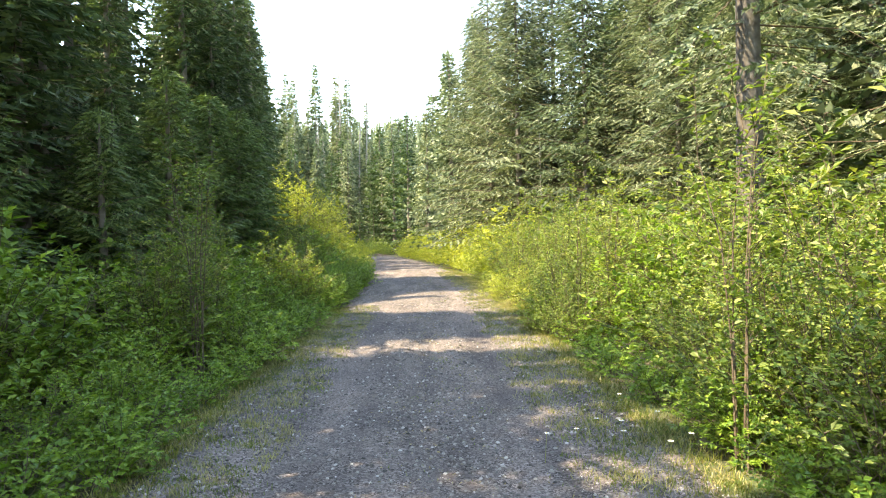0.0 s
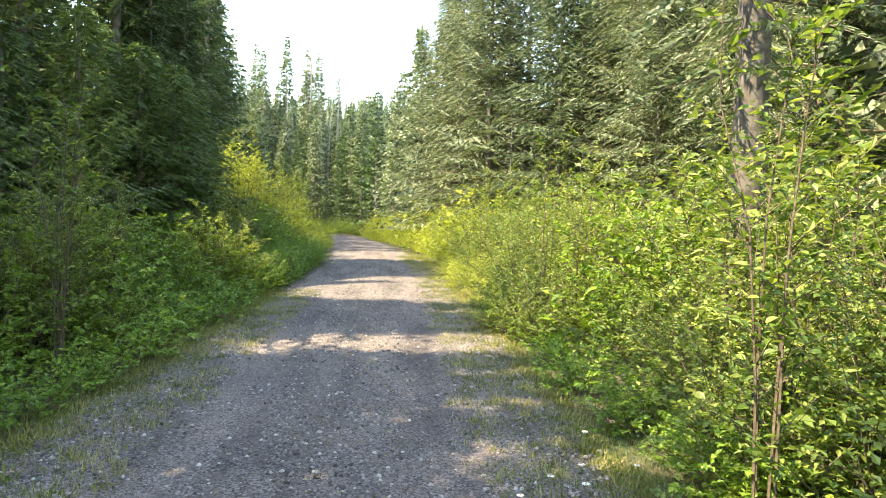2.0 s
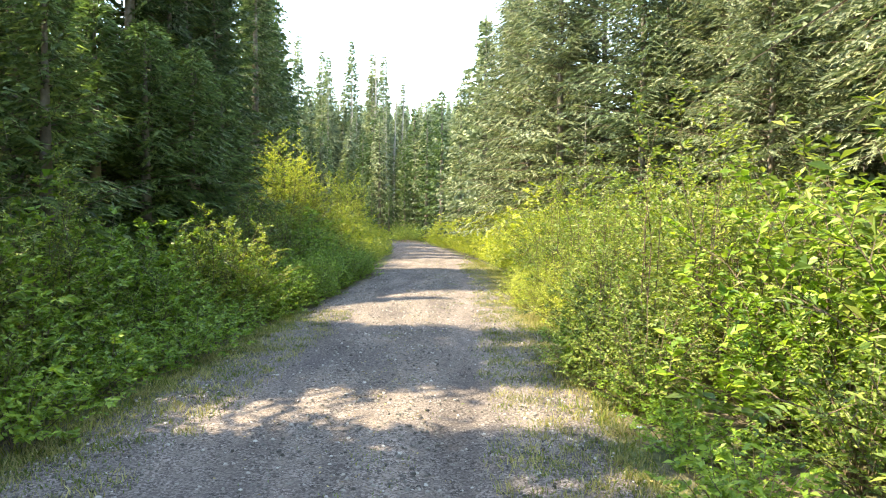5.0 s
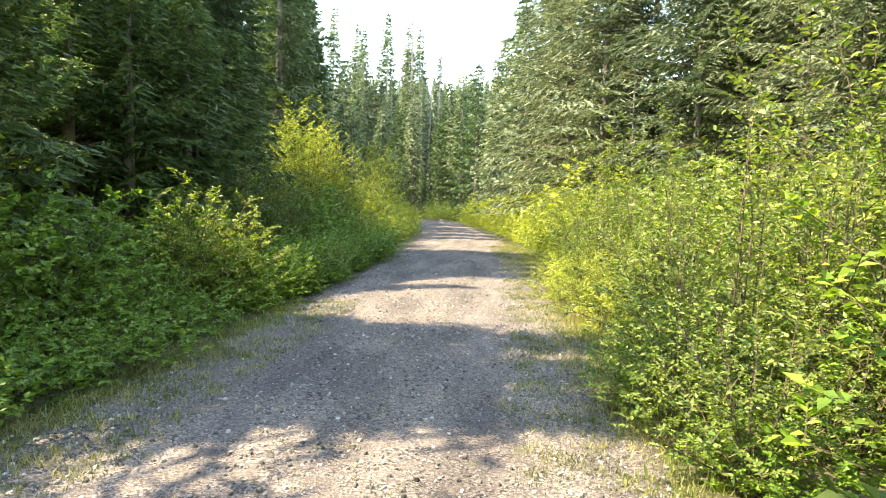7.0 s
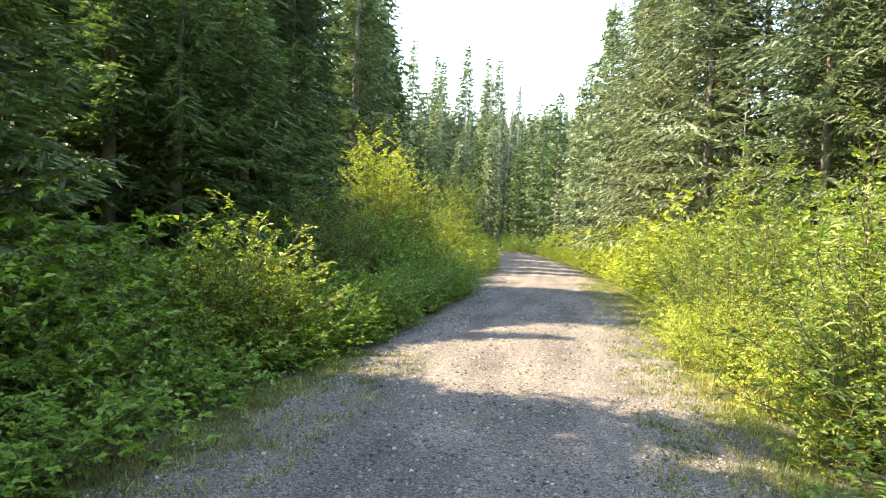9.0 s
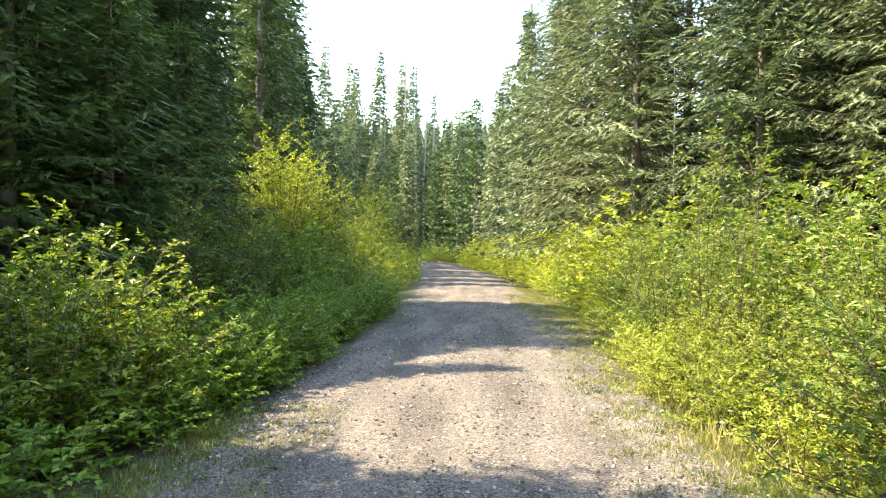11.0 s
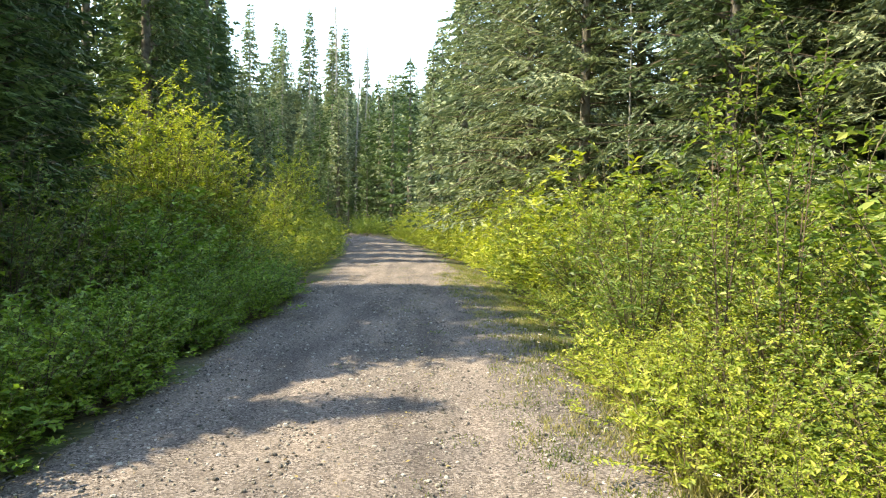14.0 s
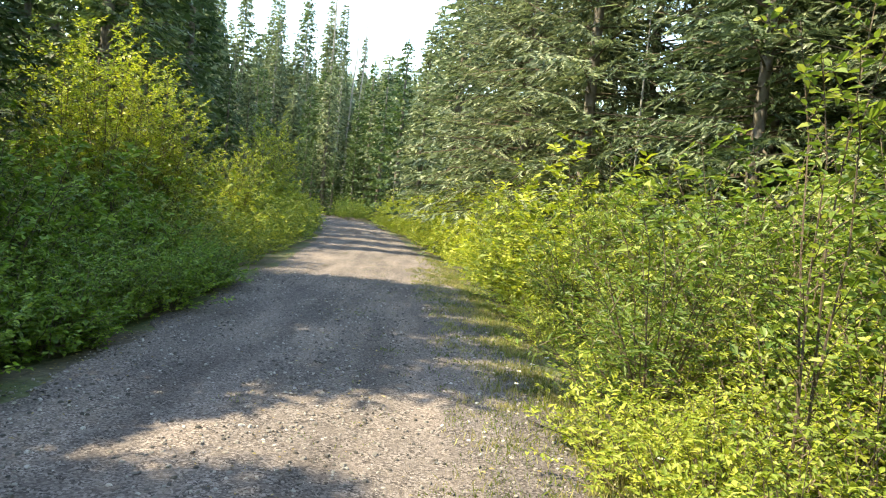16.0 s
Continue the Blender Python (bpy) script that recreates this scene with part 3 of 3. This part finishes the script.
# tall spruces and dead trunks down the valley
rv = np.random.RandomState(5)
for x, y, top in ((-15.4, 105, 27.2), (-20.8, 110, 27.0), (-18.8, 105, 25.0), (-11.8, 101, 24.5), (-10.0, 99, 23.6), (-7.6, 103, 21.0), (-13.2, 112, 24.0),
                  (-22.5, 102, 27.0), (-5.5, 108, 18.5), (-17.0, 96, 19.0), (-9.0, 94, 17.0), (-24.8, 98, 27.0), (-6.6, 96, 15.0), (-3.6, 112, 17.5), (-12.6, 92, 16.5)):
    put(tall if x < -9 else tall_b, x, y, rv.rand() * 360, 1.06 * top / 24.0)
for x, y, h, girth in ((-11.4, 100, 27.8, 0.26), (-10.2, 100, 24.6, 0.2), (-8.6, 100, 21.7, 0.2), (-7.5, 100.5, 22.9, 0.2), (-6.2, 99, 15.0, 0.16), (-14.4, 97, 19.0, 0.15), (-17.8, 99, 20.5, 0.16), (-5.0, 97, 13.5, 0.14), (-9.4, 96, 17.5, 0.14), (-12.8, 95, 15.5, 0.15)):
    s = make_snag("dead_tree", int(h * 10), h, girth, "bare bleached dead trunk standing among the spruces")
    s.location = (x, y, land(x, y))
for n in range(34):
    x = -32 + 36 * (n + rv.rand()) / 34
    put((tall, tall_b)[n % 2], x, 96 + 30 * rv.rand(), rv.rand() * 360, (13.5 + 6 * rv.rand() + (4 if x < -14 else 0)) / 24.0)
for n in range(54):
    x, y = -34 + 48 * rv.rand(), 84 + 46 * rv.rand()
    if x > -24 + 0.0 * y and rv.rand() < 0.15:
        continue
    put(far_a if n % 2 else far_b, x, y, rv.rand() * 360, (12 + 7 * rv.rand() + (6 if x < -22 else 0)) / 18.0)
for n in range(56):
    x, y = -40 + 80 * rv.rand(), 145 + 180 * rv.rand()
    put(far_a if n % 2 else far_b, x, y, rv.rand() * 360, (13 + 8 * rv.rand()) / 18.0)


def hill_forest(seed, patches):
    """Far conifers that cannot be told apart: tiers of drooping ragged skirts, one mesh."""
    r = np.random.RandomState(seed)
    pile = Pile()
    for x0, x1, y0, y1, count, lo, hi in patches:
        for _ in range(count):
            x, y, h = x0 + (x1 - x0) * r.rand(), y0 + (y1 - y0) * r.rand(), lo + (hi - lo) * r.rand()
            z0, tiers, wide = land(x, y), 11, h * (0.13 + 0.06 * r.rand())
            v = []
            for k in range(tiers):
                f = (k + 0.4 * r.rand()) / tiers
                for b in range(7):
                    a, rad = 6.283 * (b + r.rand()) / 7, wide * (1 - f) * (0.55 + 0.7 * r.rand()) + 0.15
                    c = a + 0.35 + 0.5 * r.rand()
                    z = z0 + h * (0.06 + 0.94 * f)
                    v += [(x, y, z + h * 0.09), (x + rad * math.cos(a), y + rad * math.sin(a), z - h * 0.05 * r.rand()),
                          (x + rad * math.cos(c), y + rad * math.sin(c), z - h * 0.05 * r.rand())]
            pile.add(v, np.arange(len(v)).reshape(-1, 3))
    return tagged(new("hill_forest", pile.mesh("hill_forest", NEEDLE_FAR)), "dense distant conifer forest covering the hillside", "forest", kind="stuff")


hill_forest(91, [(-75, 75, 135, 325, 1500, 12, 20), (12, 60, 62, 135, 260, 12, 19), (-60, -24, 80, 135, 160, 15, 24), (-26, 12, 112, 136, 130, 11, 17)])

# a thin dead pole among the boughs on the right
pole = make_snag("dead_pole", 7, 6.7, 0.045, "thin bleached dead sapling pole among spruce boughs")
pole.location = (5.5, 29.6, land(5.5, 29.6))

# ---- shrubs, row by row ----
GREEN_LABEL = "dense dark green leafy shrub at the road's edge"
FRESH_LABEL = "bright green alder shrub at the road's edge"
GOLD_LABEL = "yellow-green sunlit shrub beside the gravel road"
green = [make_shrub("broadleaf_shrub", 100 + n, 1.3, 0.95, 26, 10, 11, 0.064, 0.038, LEAF_GREEN, False, label=GREEN_LABEL, twig_wood=n == 0) for n in range(3)]
fresh = [make_shrub("alder_shrub", 200 + n, 1.4, 0.9, 27, 11, 10, 0.05, 0.027, LEAF_FRESH, False, label=FRESH_LABEL, twig_wood=n == 0) for n in range(3)]
gold = [make_shrub("yellow_shrub", 300 + n, 1.3, 0.85, 26, 10, 11, 0.048, 0.026, LEAF_GOLD, False, label=GOLD_LABEL) for n in range(2)]
green_far = [make_shrub("broadleaf_shrub", 400 + n, 1.5, 1.1, 18, 6, 7, 0.12, 0.075, LEAF_GREEN, False, label=GREEN_LABEL, twig_wood=False) for n in range(2)]
fresh_far = [make_shrub("alder_shrub", 420 + n, 1.5, 1.1, 21, 7, 8, 0.085, 0.045, LEAF_FRESH, False, label=FRESH_LABEL, twig_wood=False) for n in range(2)]
gold_far = [make_shrub("yellow_shrub", 440 + n, 1.5, 1.1, 20, 7, 8, 0.085, 0.045, LEAF_GOLD, False, label=GOLD_LABEL, twig_wood=False) for n in range(2)]
alder = make_shrub("alder_bush", 500, 4.2, 1.6, 36, 15, 12, 0.082, 0.048, LEAF_GOLD, False, label="tall yellow-green alder bush in the sun", low=0.3)
alder_green = make_shrub("alder_bush", 501, 3.0, 1.1, 32, 13, 11, 0.058, 0.033, LEAF_FRESH, False, label="tall bright green alder bush", low=0.12)
whip = make_shrub("alder_sapling", 502, 2.7, 0.5, 4, 20, 8, 0.062, 0.032, LEAF_FRESH, label="slender sapling with large bright green leaves", low=0.9)
willow = make_shrub("willow_shrub", 503, 1.7, 0.95, 24, 9, 11, 0.08, 0.02, LEAF_FRESH, False, label="narrow-leaved bright green willow shrub")
carpet = make_shrub("low_shrub", 504, 0.5, 0.55, 18, 6, 10, 0.05, 0.03, LEAF_GREEN, False, label="low leafy plants at the gravel's edge", twig_wood=False)
carpet_gold = make_shrub("low_shrub", 505, 0.48, 0.52, 18, 7, 9, 0.042, 0.018, LEAF_GOLD, False, label="low yellow-green plants at the gravel's edge", twig_wood=False)

rs = np.random.RandomState(77)


def hedge_spots(side, lo, hi, step, off, tall_lo, tall_hi):
    y = lo
    while y < hi:
        x = float(road_mid(y)) + side * (float(road_half(y)) + off + 0.16 * rs.normal())
        yield x, y, rs.rand() * 360, tall_lo + (tall_hi - tall_lo) * rs.rand()
        y += step * (0.8 + 0.4 * rs.rand())


def hedge(side, lo, hi, step, off, size_lo, size_hi, choose):
    for x, y, turn, size in hedge_spots(side, lo, hi, step, off, size_lo, size_hi):
        kinds = choose(y)
        put(kinds[rs.randint(len(kinds))], x, y, turn, size)


left_kind = lambda y: green if y < 19 else green + fresh[:1]
right_kind = lambda y: fresh + green[:1] if y < 14 else fresh + gold[:1]
hedge(-1, 3, 26, 0.62, 0.36, 0.8, 1.25, lambda y: [carpet])
hedge(-1, 2, 26, 1.0, 0.95, 0.6, 0.95, left_kind)
hedge(-1, 16.8, 26, 0.75, 0.3, 0.55, 0.8, lambda y: green)
hedge(-1, 2, 26, 1.15, 1.75, 1.05, 1.5, left_kind)
hedge(-1, -2, 30, 1.5, 2.9, 1.2, 1.6, lambda y: green_far)
hedge(-1, -2, 30, 1.9, 4.1, 1.4, 1.9, lambda y: green_far)
hedge(1, 3, 26, 0.62, 0.45, 0.7, 1.1, lambda y: [carpet] if y < 13 else [carpet_gold])
hedge(1, 2, 26, 0.95, 1.05, 0.75, 1.1, right_kind)
hedge(1, 2, 26, 1.15, 1.8, 1.25, 1.65, lambda y: right_kind(y) + [willow])
hedge(1, -2, 30, 1.5, 3.0, 1.55, 2.0, lambda y: fresh_far)
hedge(1, -2, 30, 1.9, 4.3, 1.7, 2.3, lambda y: fresh_far)


def far_thicket(name, masters, rows, label):
    """The thicket farther along the road, whose shrubs cannot be told apart: one mesh."""
    pile = Pile()
    for side, lo, hi, step, off, a, b in rows:
        for x, y, turn, size in hedge_spots(side, lo, hi, step, off, a, b):
            me = masters[rs.randint(len(masters))].children[0].data
            co = np.empty(len(me.vertices) * 3)
            me.vertices.foreach_get("co", co)
            fi = np.empty(len(me.loops), int)
            me.loops.foreach_get("vertex_index", fi)
            c, s = math.cos(radians(turn)) * size, math.sin(radians(turn)) * size
            v = co.reshape(-1, 3) @ np.array([[c, s, 0], [-s, c, 0], [0, 0, size]]) + (x, y, land(x, y))
            pile.add(v, fi.reshape(-1, 4))
    return tagged(new(name, pile.mesh(name, masters[0].children[0].data.materials[0])), label, "shrubs", kind="stuff")


far_thicket("thicket_yellow", gold_far, [(1, 26, 62, 1.2, 0.6, 0.7, 1.1), (1, 26, 62, 1.7, 1.6, 1.3, 1.9), (-1, 28, 66, 1.4, 0.8, 0.75, 1.15), (-1, 30, 60, 2.8, 2.0, 1.2, 1.7)],
            "distant sunlit yellow-green thicket along the road")
far_thicket("thicket_green", fresh_far, [(1, 26, 62, 2.6, 2.7, 1.4, 2.0), (-1, 26, 66, 1.7, 0.6, 0.5, 0.85), (-1, 26, 66, 2.3, 2.4, 1.3, 1.8), (-1, 66, 74, 1.4, -2.2, 0.9, 1.4), (-1, 66, 74, 1.6, -3.6, 0.9, 1.3)],
            "distant bright green thicket along the road")

for x, y, kind, turn, size in (
        (-5.2, 28.6, alder, 0, 1.1), (-4.5, 29.4, alder, 77, 0.95), (-6.0, 28.4, alder, 177, 1.0), (-5.9, 31.2, alder, 120, 1.2), (-4.1, 27.0, alder_green, 200, 0.85), (-4.2, 30.0, alder, 210, 0.8), (-5.6, 45.0, alder, 40, 1.15), (-6.5, 49.5, alder, 200, 1.2), (-3.8, 33.5, alder, 300, 0.7),
        (-3.7, 18.9, alder_green, 20, 0.75), (-3.5, 20.1, alder_green, 140, 0.85), (-3.9, 17.9, alder_green, 260, 0.6), (-3.1, 10.1, alder_green, 30, 0.8), (-3.2, 11.4, alder_green, 190, 0.75), (-3.2, 9.2, alder_green, 250, 0.7), (-1.98, 15.9, green[1], 45, 0.55), (-1.98, 16.7, green[2], 45, 0.6), (-1.95, 17.4, green[0], 105, 0.62), (-2.3, 18.2, green[0], 15, 0.75), (-2.25, 19.2, green[1], 95, 0.8), (-2.3, 20.3, green[2], 175, 0.7), (-2.55, 15.7, gold[0], 50, 1.25), (-2.6, 16.4, gold[1], 150, 1.05), (-2.75, 15.0, gold[0], 250, 1.25), (-3.0, 15.8, gold[1], 30, 1.4), (-2.6, 26.0, gold[1], 20, 1.1),
        (-2.4, 8.4, whip, 30, 1.05), (-2.6, 8.9, whip, 70, 0.95), (-3.3, 12.2, whip, 130, 0.8), (-3.2, 18.4, whip, 200, 0.85), (-3.6, 5.5, alder_green, 0, 0.8), (-3.7, 22.5, alder_green, 60, 0.85),
        (2.4, 11.1, fresh[1], 25, 0.72), (2.3, 11.7, green[1], 125, 0.5), (2.7, 11.9, fresh[2], 225, 0.9), (2.65, 10.4, fresh[0], 325, 0.85), (2.5, 11.4, whip, 60, 0.6),
        (2.85, 3.7, fresh[0], 40, 0.95), (3.05, 4.6, fresh[1], 140, 1.05), (2.95, 5.7, fresh[2], 240, 1.0), (3.6, 3.3, green[0], 10, 1.2), (2.65, 5.0, green[1], 100, 0.62), (2.6, 4.1, green[2], 60, 0.5), (3.7, 4.4, fresh[0], 300, 1.3), (2.45, 4.7, whip, 0, 1.0), (2.95, 5.3, whip, 160, 0.75), (3.0, 11.6, whip, 90, 0.95), (3.4, 11.2, whip, 20, 1.0), (3.6, 7.2, whip, 200, 0.9), (2.95, 18.3, whip, 300, 0.98), (3.3, 18.0, whip, 10, 1.05), (3.2, 14.6, whip, 80, 0.9),
        (2.9, 29.0, alder_green, 40, 0.85), (3.1, 31.0, alder_green, 140, 0.95), (3.9, 16.2, alder_green, 240, 0.8), (3.9, 12.4, alder_green, 340, 0.8),
        (4.3, 21.0, alder_green, 70, 0.8), (3.4, 5.2, alder_green, 100, 0.65), (2.9, 27.2, gold_far[0], 0, 1.1), (-3.5, 28.0, gold_far[1], 0, 1.1), (2.6, 17.6, gold[0], 20, 0.68), (2.5, 16.8, gold[1], 80, 0.6), (2.4, 16.1, gold[0], 140, 0.5), (2.35, 17.2, carpet_gold, 40, 1.2), (2.75, 17.3, carpet_gold, 140, 1.35), (2.4, 18.0, carpet_gold, 240, 1.2), (2.85, 18.7, carpet_gold, 310, 1.4), (2.45, 18.9, carpet_gold, 10, 1.1), (2.45, 19.7, carpet_gold, 110, 1.2), (3.0, 17.7, gold[1], 210, 0.8), (2.6, 15.9, carpet_gold, 0, 1.1), (2.65, 15.1, carpet_gold, 70, 1.1), (3.05, 15.5, gold[1], 33, 0.75), (3.05, 16.4, gold[0], 133, 0.85), (2.7, 18.6, gold[1], 200, 0.6), (3.1, 14.0, willow, 0, 1.2), (3.0, 20.4, willow, 120, 1.2), (3.3, 24.2, willow, 220, 1.3)):
    put(kind, x, y, turn, size)

# ---- grass and gravel, small things ----
def build_grass(name, mat, label, spots, seed, tall_lo, tall_hi):
    """Blades in tufts; spots give x, y, radius and number."""
    r = np.random.RandomState(seed)
    pile = Pile()
    P, D, L = [], [], []
    for x, y, rad, count in spots:
        for _ in range(count):
            a, q = r.rand() * 6.283, rad * math.sqrt(r.rand())
            px, py = x + q * math.cos(a), y + q * math.sin(a)
            P.append((px, py, road_top(px, py) - 0.01))
            D.append((r.normal(0, 0.45), r.normal(0, 0.45), 1.0))
            L.append(tall_lo + (tall_hi - tall_lo) * r.rand() ** 1.5)
    L = np.array(L)
    leaves(pile, P, D, r.normal(0, 1, (len(P), 3)), L, 0.006 + 0.02 * L, False)
    return tagged(new(name, pile.mesh(name, mat)), label, "grass", kind="stuff")


rg = np.random.RandomState(9)
verge, dry, crown_grass, edge_grass = [], [], [], []
for n in range(2200):
    y = -1 + 36 * rg.rand() ** 1.1
    side = -1 if n % 2 else 1
    x = float(road_mid(y)) + side * (float(road_half(y)) + 0.28 - 0.3 * abs(rg.normal()))
    if side < 0 and y > 16.5 and n % 4:
        continue
    (verge if rg.rand() < 0.5 else dry).append((x, y, 0.12 + 0.12 * rg.rand(), 14))
for n in range(150):
    y = 1 + 32 * rg.rand()
    x = float(road_mid(y)) + 0.25 + 0.3 * rg.normal()
    crown_grass.append((x, y, 0.07 + 0.12 * rg.rand(), 12))
for n in range(4000):
    y = 1.5 + 30 * rg.rand() ** 1.2
    side = -1 if n % 2 else 1
    x = float(road_mid(y)) + side * (float(road_half(y)) - 0.95 * rg.rand() ** 1.7)
    if side < 0 and y > 16.5:
        continue
    (edge_grass if n % 3 else dry).append((x, y, 0.06 + 0.16 * rg.rand(), 34))
for x, y in ((0.5, 9.0), (0.55, 8.8), (0.14, 13.7), (1.04, 17.76), (-0.16, 19.9), (-0.9, 34.0), (1.3, 18.6), (0.9, 22.0)):
    crown_grass.append((x, y, 0.13, 90))
build_grass("grass_green", GRASS_GREEN, "short green grass along the verges and road crown", verge, 1, 0.03, 0.13)
build_grass("grass_tufts", GRASS_GREEN, "low yellow-green grass tufts in the gravel", crown_grass, 4, 0.01, 0.04)
build_grass("grass_thin", GRASS_GREEN, "thin yellow-green grass creeping over the gravel edges", edge_grass, 11, 0.015, 0.055)
tall_grass = [(2.15 + 0.85 * rg.rand(), 14.8 + 4.4 * rg.rand(), 0.12, 16) for n in range(110)]
build_grass("grass_tall", GRASS_DRY, "tall straw-yellow grass among low plants at the verge", tall_grass, 6, 0.08, 0.3)
build_grass("grass_dry", GRASS_DRY, "dry straw-coloured grass along the gravel verges", dry, 2, 0.02, 0.09)


def build_gravel(seed, count):
    """Loose angular stones, more of them outside the wheel ruts."""
    r = np.random.RandomState(seed)
    low = [(math.cos(a), math.sin(a), -0.35) for a in np.arange(5) * 1.2566]
    top = [(0.62 * math.cos(a + 0.5), 0.62 * math.sin(a + 0.5), 0.5) for a in np.arange(5) * 1.2566]
    rough = np.array(low + top)
    tri = np.array([(k, (k + 1) % 5, 5 + k) for k in range(5)] + [((k + 1) % 5, 5 + (k + 1) % 5, 5 + k) for k in range(5)] + [(5, 6, 7), (5, 7, 8), (5, 8, 9)])
    pile = Pile()
    for _ in range(count):
        y = 2.5 + 26 * r.rand() ** 1.35
        c = r.uniform(-0.97, 0.97)
        if math.exp(-((abs(c) - 0.42) / 0.13) ** 2) > r.rand() * 1.6:
            continue
        x = float(road_mid(y)) + c * float(road_half(y))
        s = 0.006 + 0.016 * r.rand() ** 2.6
        a = r.rand() * 6.283
        rot = np.array([[math.cos(a), -math.sin(a), 0], [math.sin(a), math.cos(a), 0], [0, 0, 1]])
        v = (rough * (1 + r.uniform(-0.3, 0.3, (10, 3)))) * s * np.array([1.0, 0.55 + 0.4 * r.rand(), 0.45 + 0.4 * r.rand()]) @ rot.T
        pile.add(v + (x, y, road_top(x, y) + 0.25 * s), tri)
    return tagged(new("gravel_stones", pile.mesh("gravel_stones", STONE)), "loose grey angular gravel stones on the road", "gravel", kind="stuff")


build_gravel(3, 34000)


def build_litter(seed, count):
    """Dry leaves and straw bits lying flat, thick along both edges and thin over the crown."""
    r = np.random.RandomState(seed)
    pile = Pile()
    P, D, L = [], [], []
    for n in range(count):
        y = 2.5 + 30 * r.rand() ** 1.2
        c = r.normal(0, 0.16) + 0.05 if n % 5 == 0 else (1 if r.rand() < 0.5 else -1) * (1.03 - 0.16 * abs(r.normal()))
        x = float(road_mid(y)) + c * float(road_half(y))
        P.append((x, y, road_top(x, y) + 0.012 + 0.008 * r.rand()))
        a = r.rand() * 6.283
        D.append((math.cos(a), math.sin(a), r.normal(0, 0.15)))
        L.append(0.012 + 0.03 * r.rand() ** 2)
    L = np.array(L)
    leaves(pile, P, D, np.array([0, 0, 1.0]) + r.normal(0, 0.25, (count, 3)), L, L * (0.25 + 0.4 * r.rand(count)), False)
    return tagged(new("leaf_litter", pile.mesh("leaf_litter", LITTER)), "dry tan leaf litter scattered along the gravel verges", "leaf litter", kind="stuff")


build_litter(8, 9000)


def make_daisy():
    stem, head, disc = Pile(), Pile(), Pile()
    tube(stem, [(0, 0, -0.02), (0.01, 0, 0.12), (0.02, 0.01, 0.24)], [0.0025, 0.002, 0.0018], 4)
    ang = np.linspace(0, 6.283, 15)[:-1]
    d = np.column_stack([np.cos(ang), np.sin(ang), 0.12 + 0 * ang])
    leaves(head, np.array([(0.02, 0.01, 0.24)] * 14), d, [(0, 0, 1)] * 14, [0.022] * 14, [0.008] * 14)
    ring = [(0.02 + 0.007 * math.cos(a), 0.01 + 0.007 * math.sin(a), 0.242) for a in ang]
    disc.add(ring + [(0.02, 0.01, 0.248)], [(k, (k + 1) % 14, 14) for k in range(14)])
    top = tagged(new("daisy", stem.mesh("daisy_stem", GRASS_GREEN)), "small white daisy on a thin stem by the verge", "flower", "daisies along the verge")
    for nm, p, mat in (("petals", head, PETAL), ("disc", disc, DISC)):
        part = new(nm, p.mesh("daisy_" + nm, mat))
        part.parent = top
    return top


daisy = make_daisy()
for n, (x, y) in enumerate(((1.15, 4.9), (1.4, 4.95), (1.62, 5.2), (1.7, 4.85), (2.1, 4.7), (1.9, 4.5), (1.75, 5.0), (2.15, 5.4), (2.0, 6.0), (2.2, 9.3), (2.25, 9.0),
                            (2.0, 20.6), (2.15, 20.9), (2.3, 21.2), (1.9, 20.3), (2.3, 17.2), (2.25, 16.6), (2.45, 15.9), (2.2, 15.4), (2.5, 18.8), (2.35, 17.9))):
    put(daisy, x, y, n * 77, 0.9 + 0.03 * (n % 7))
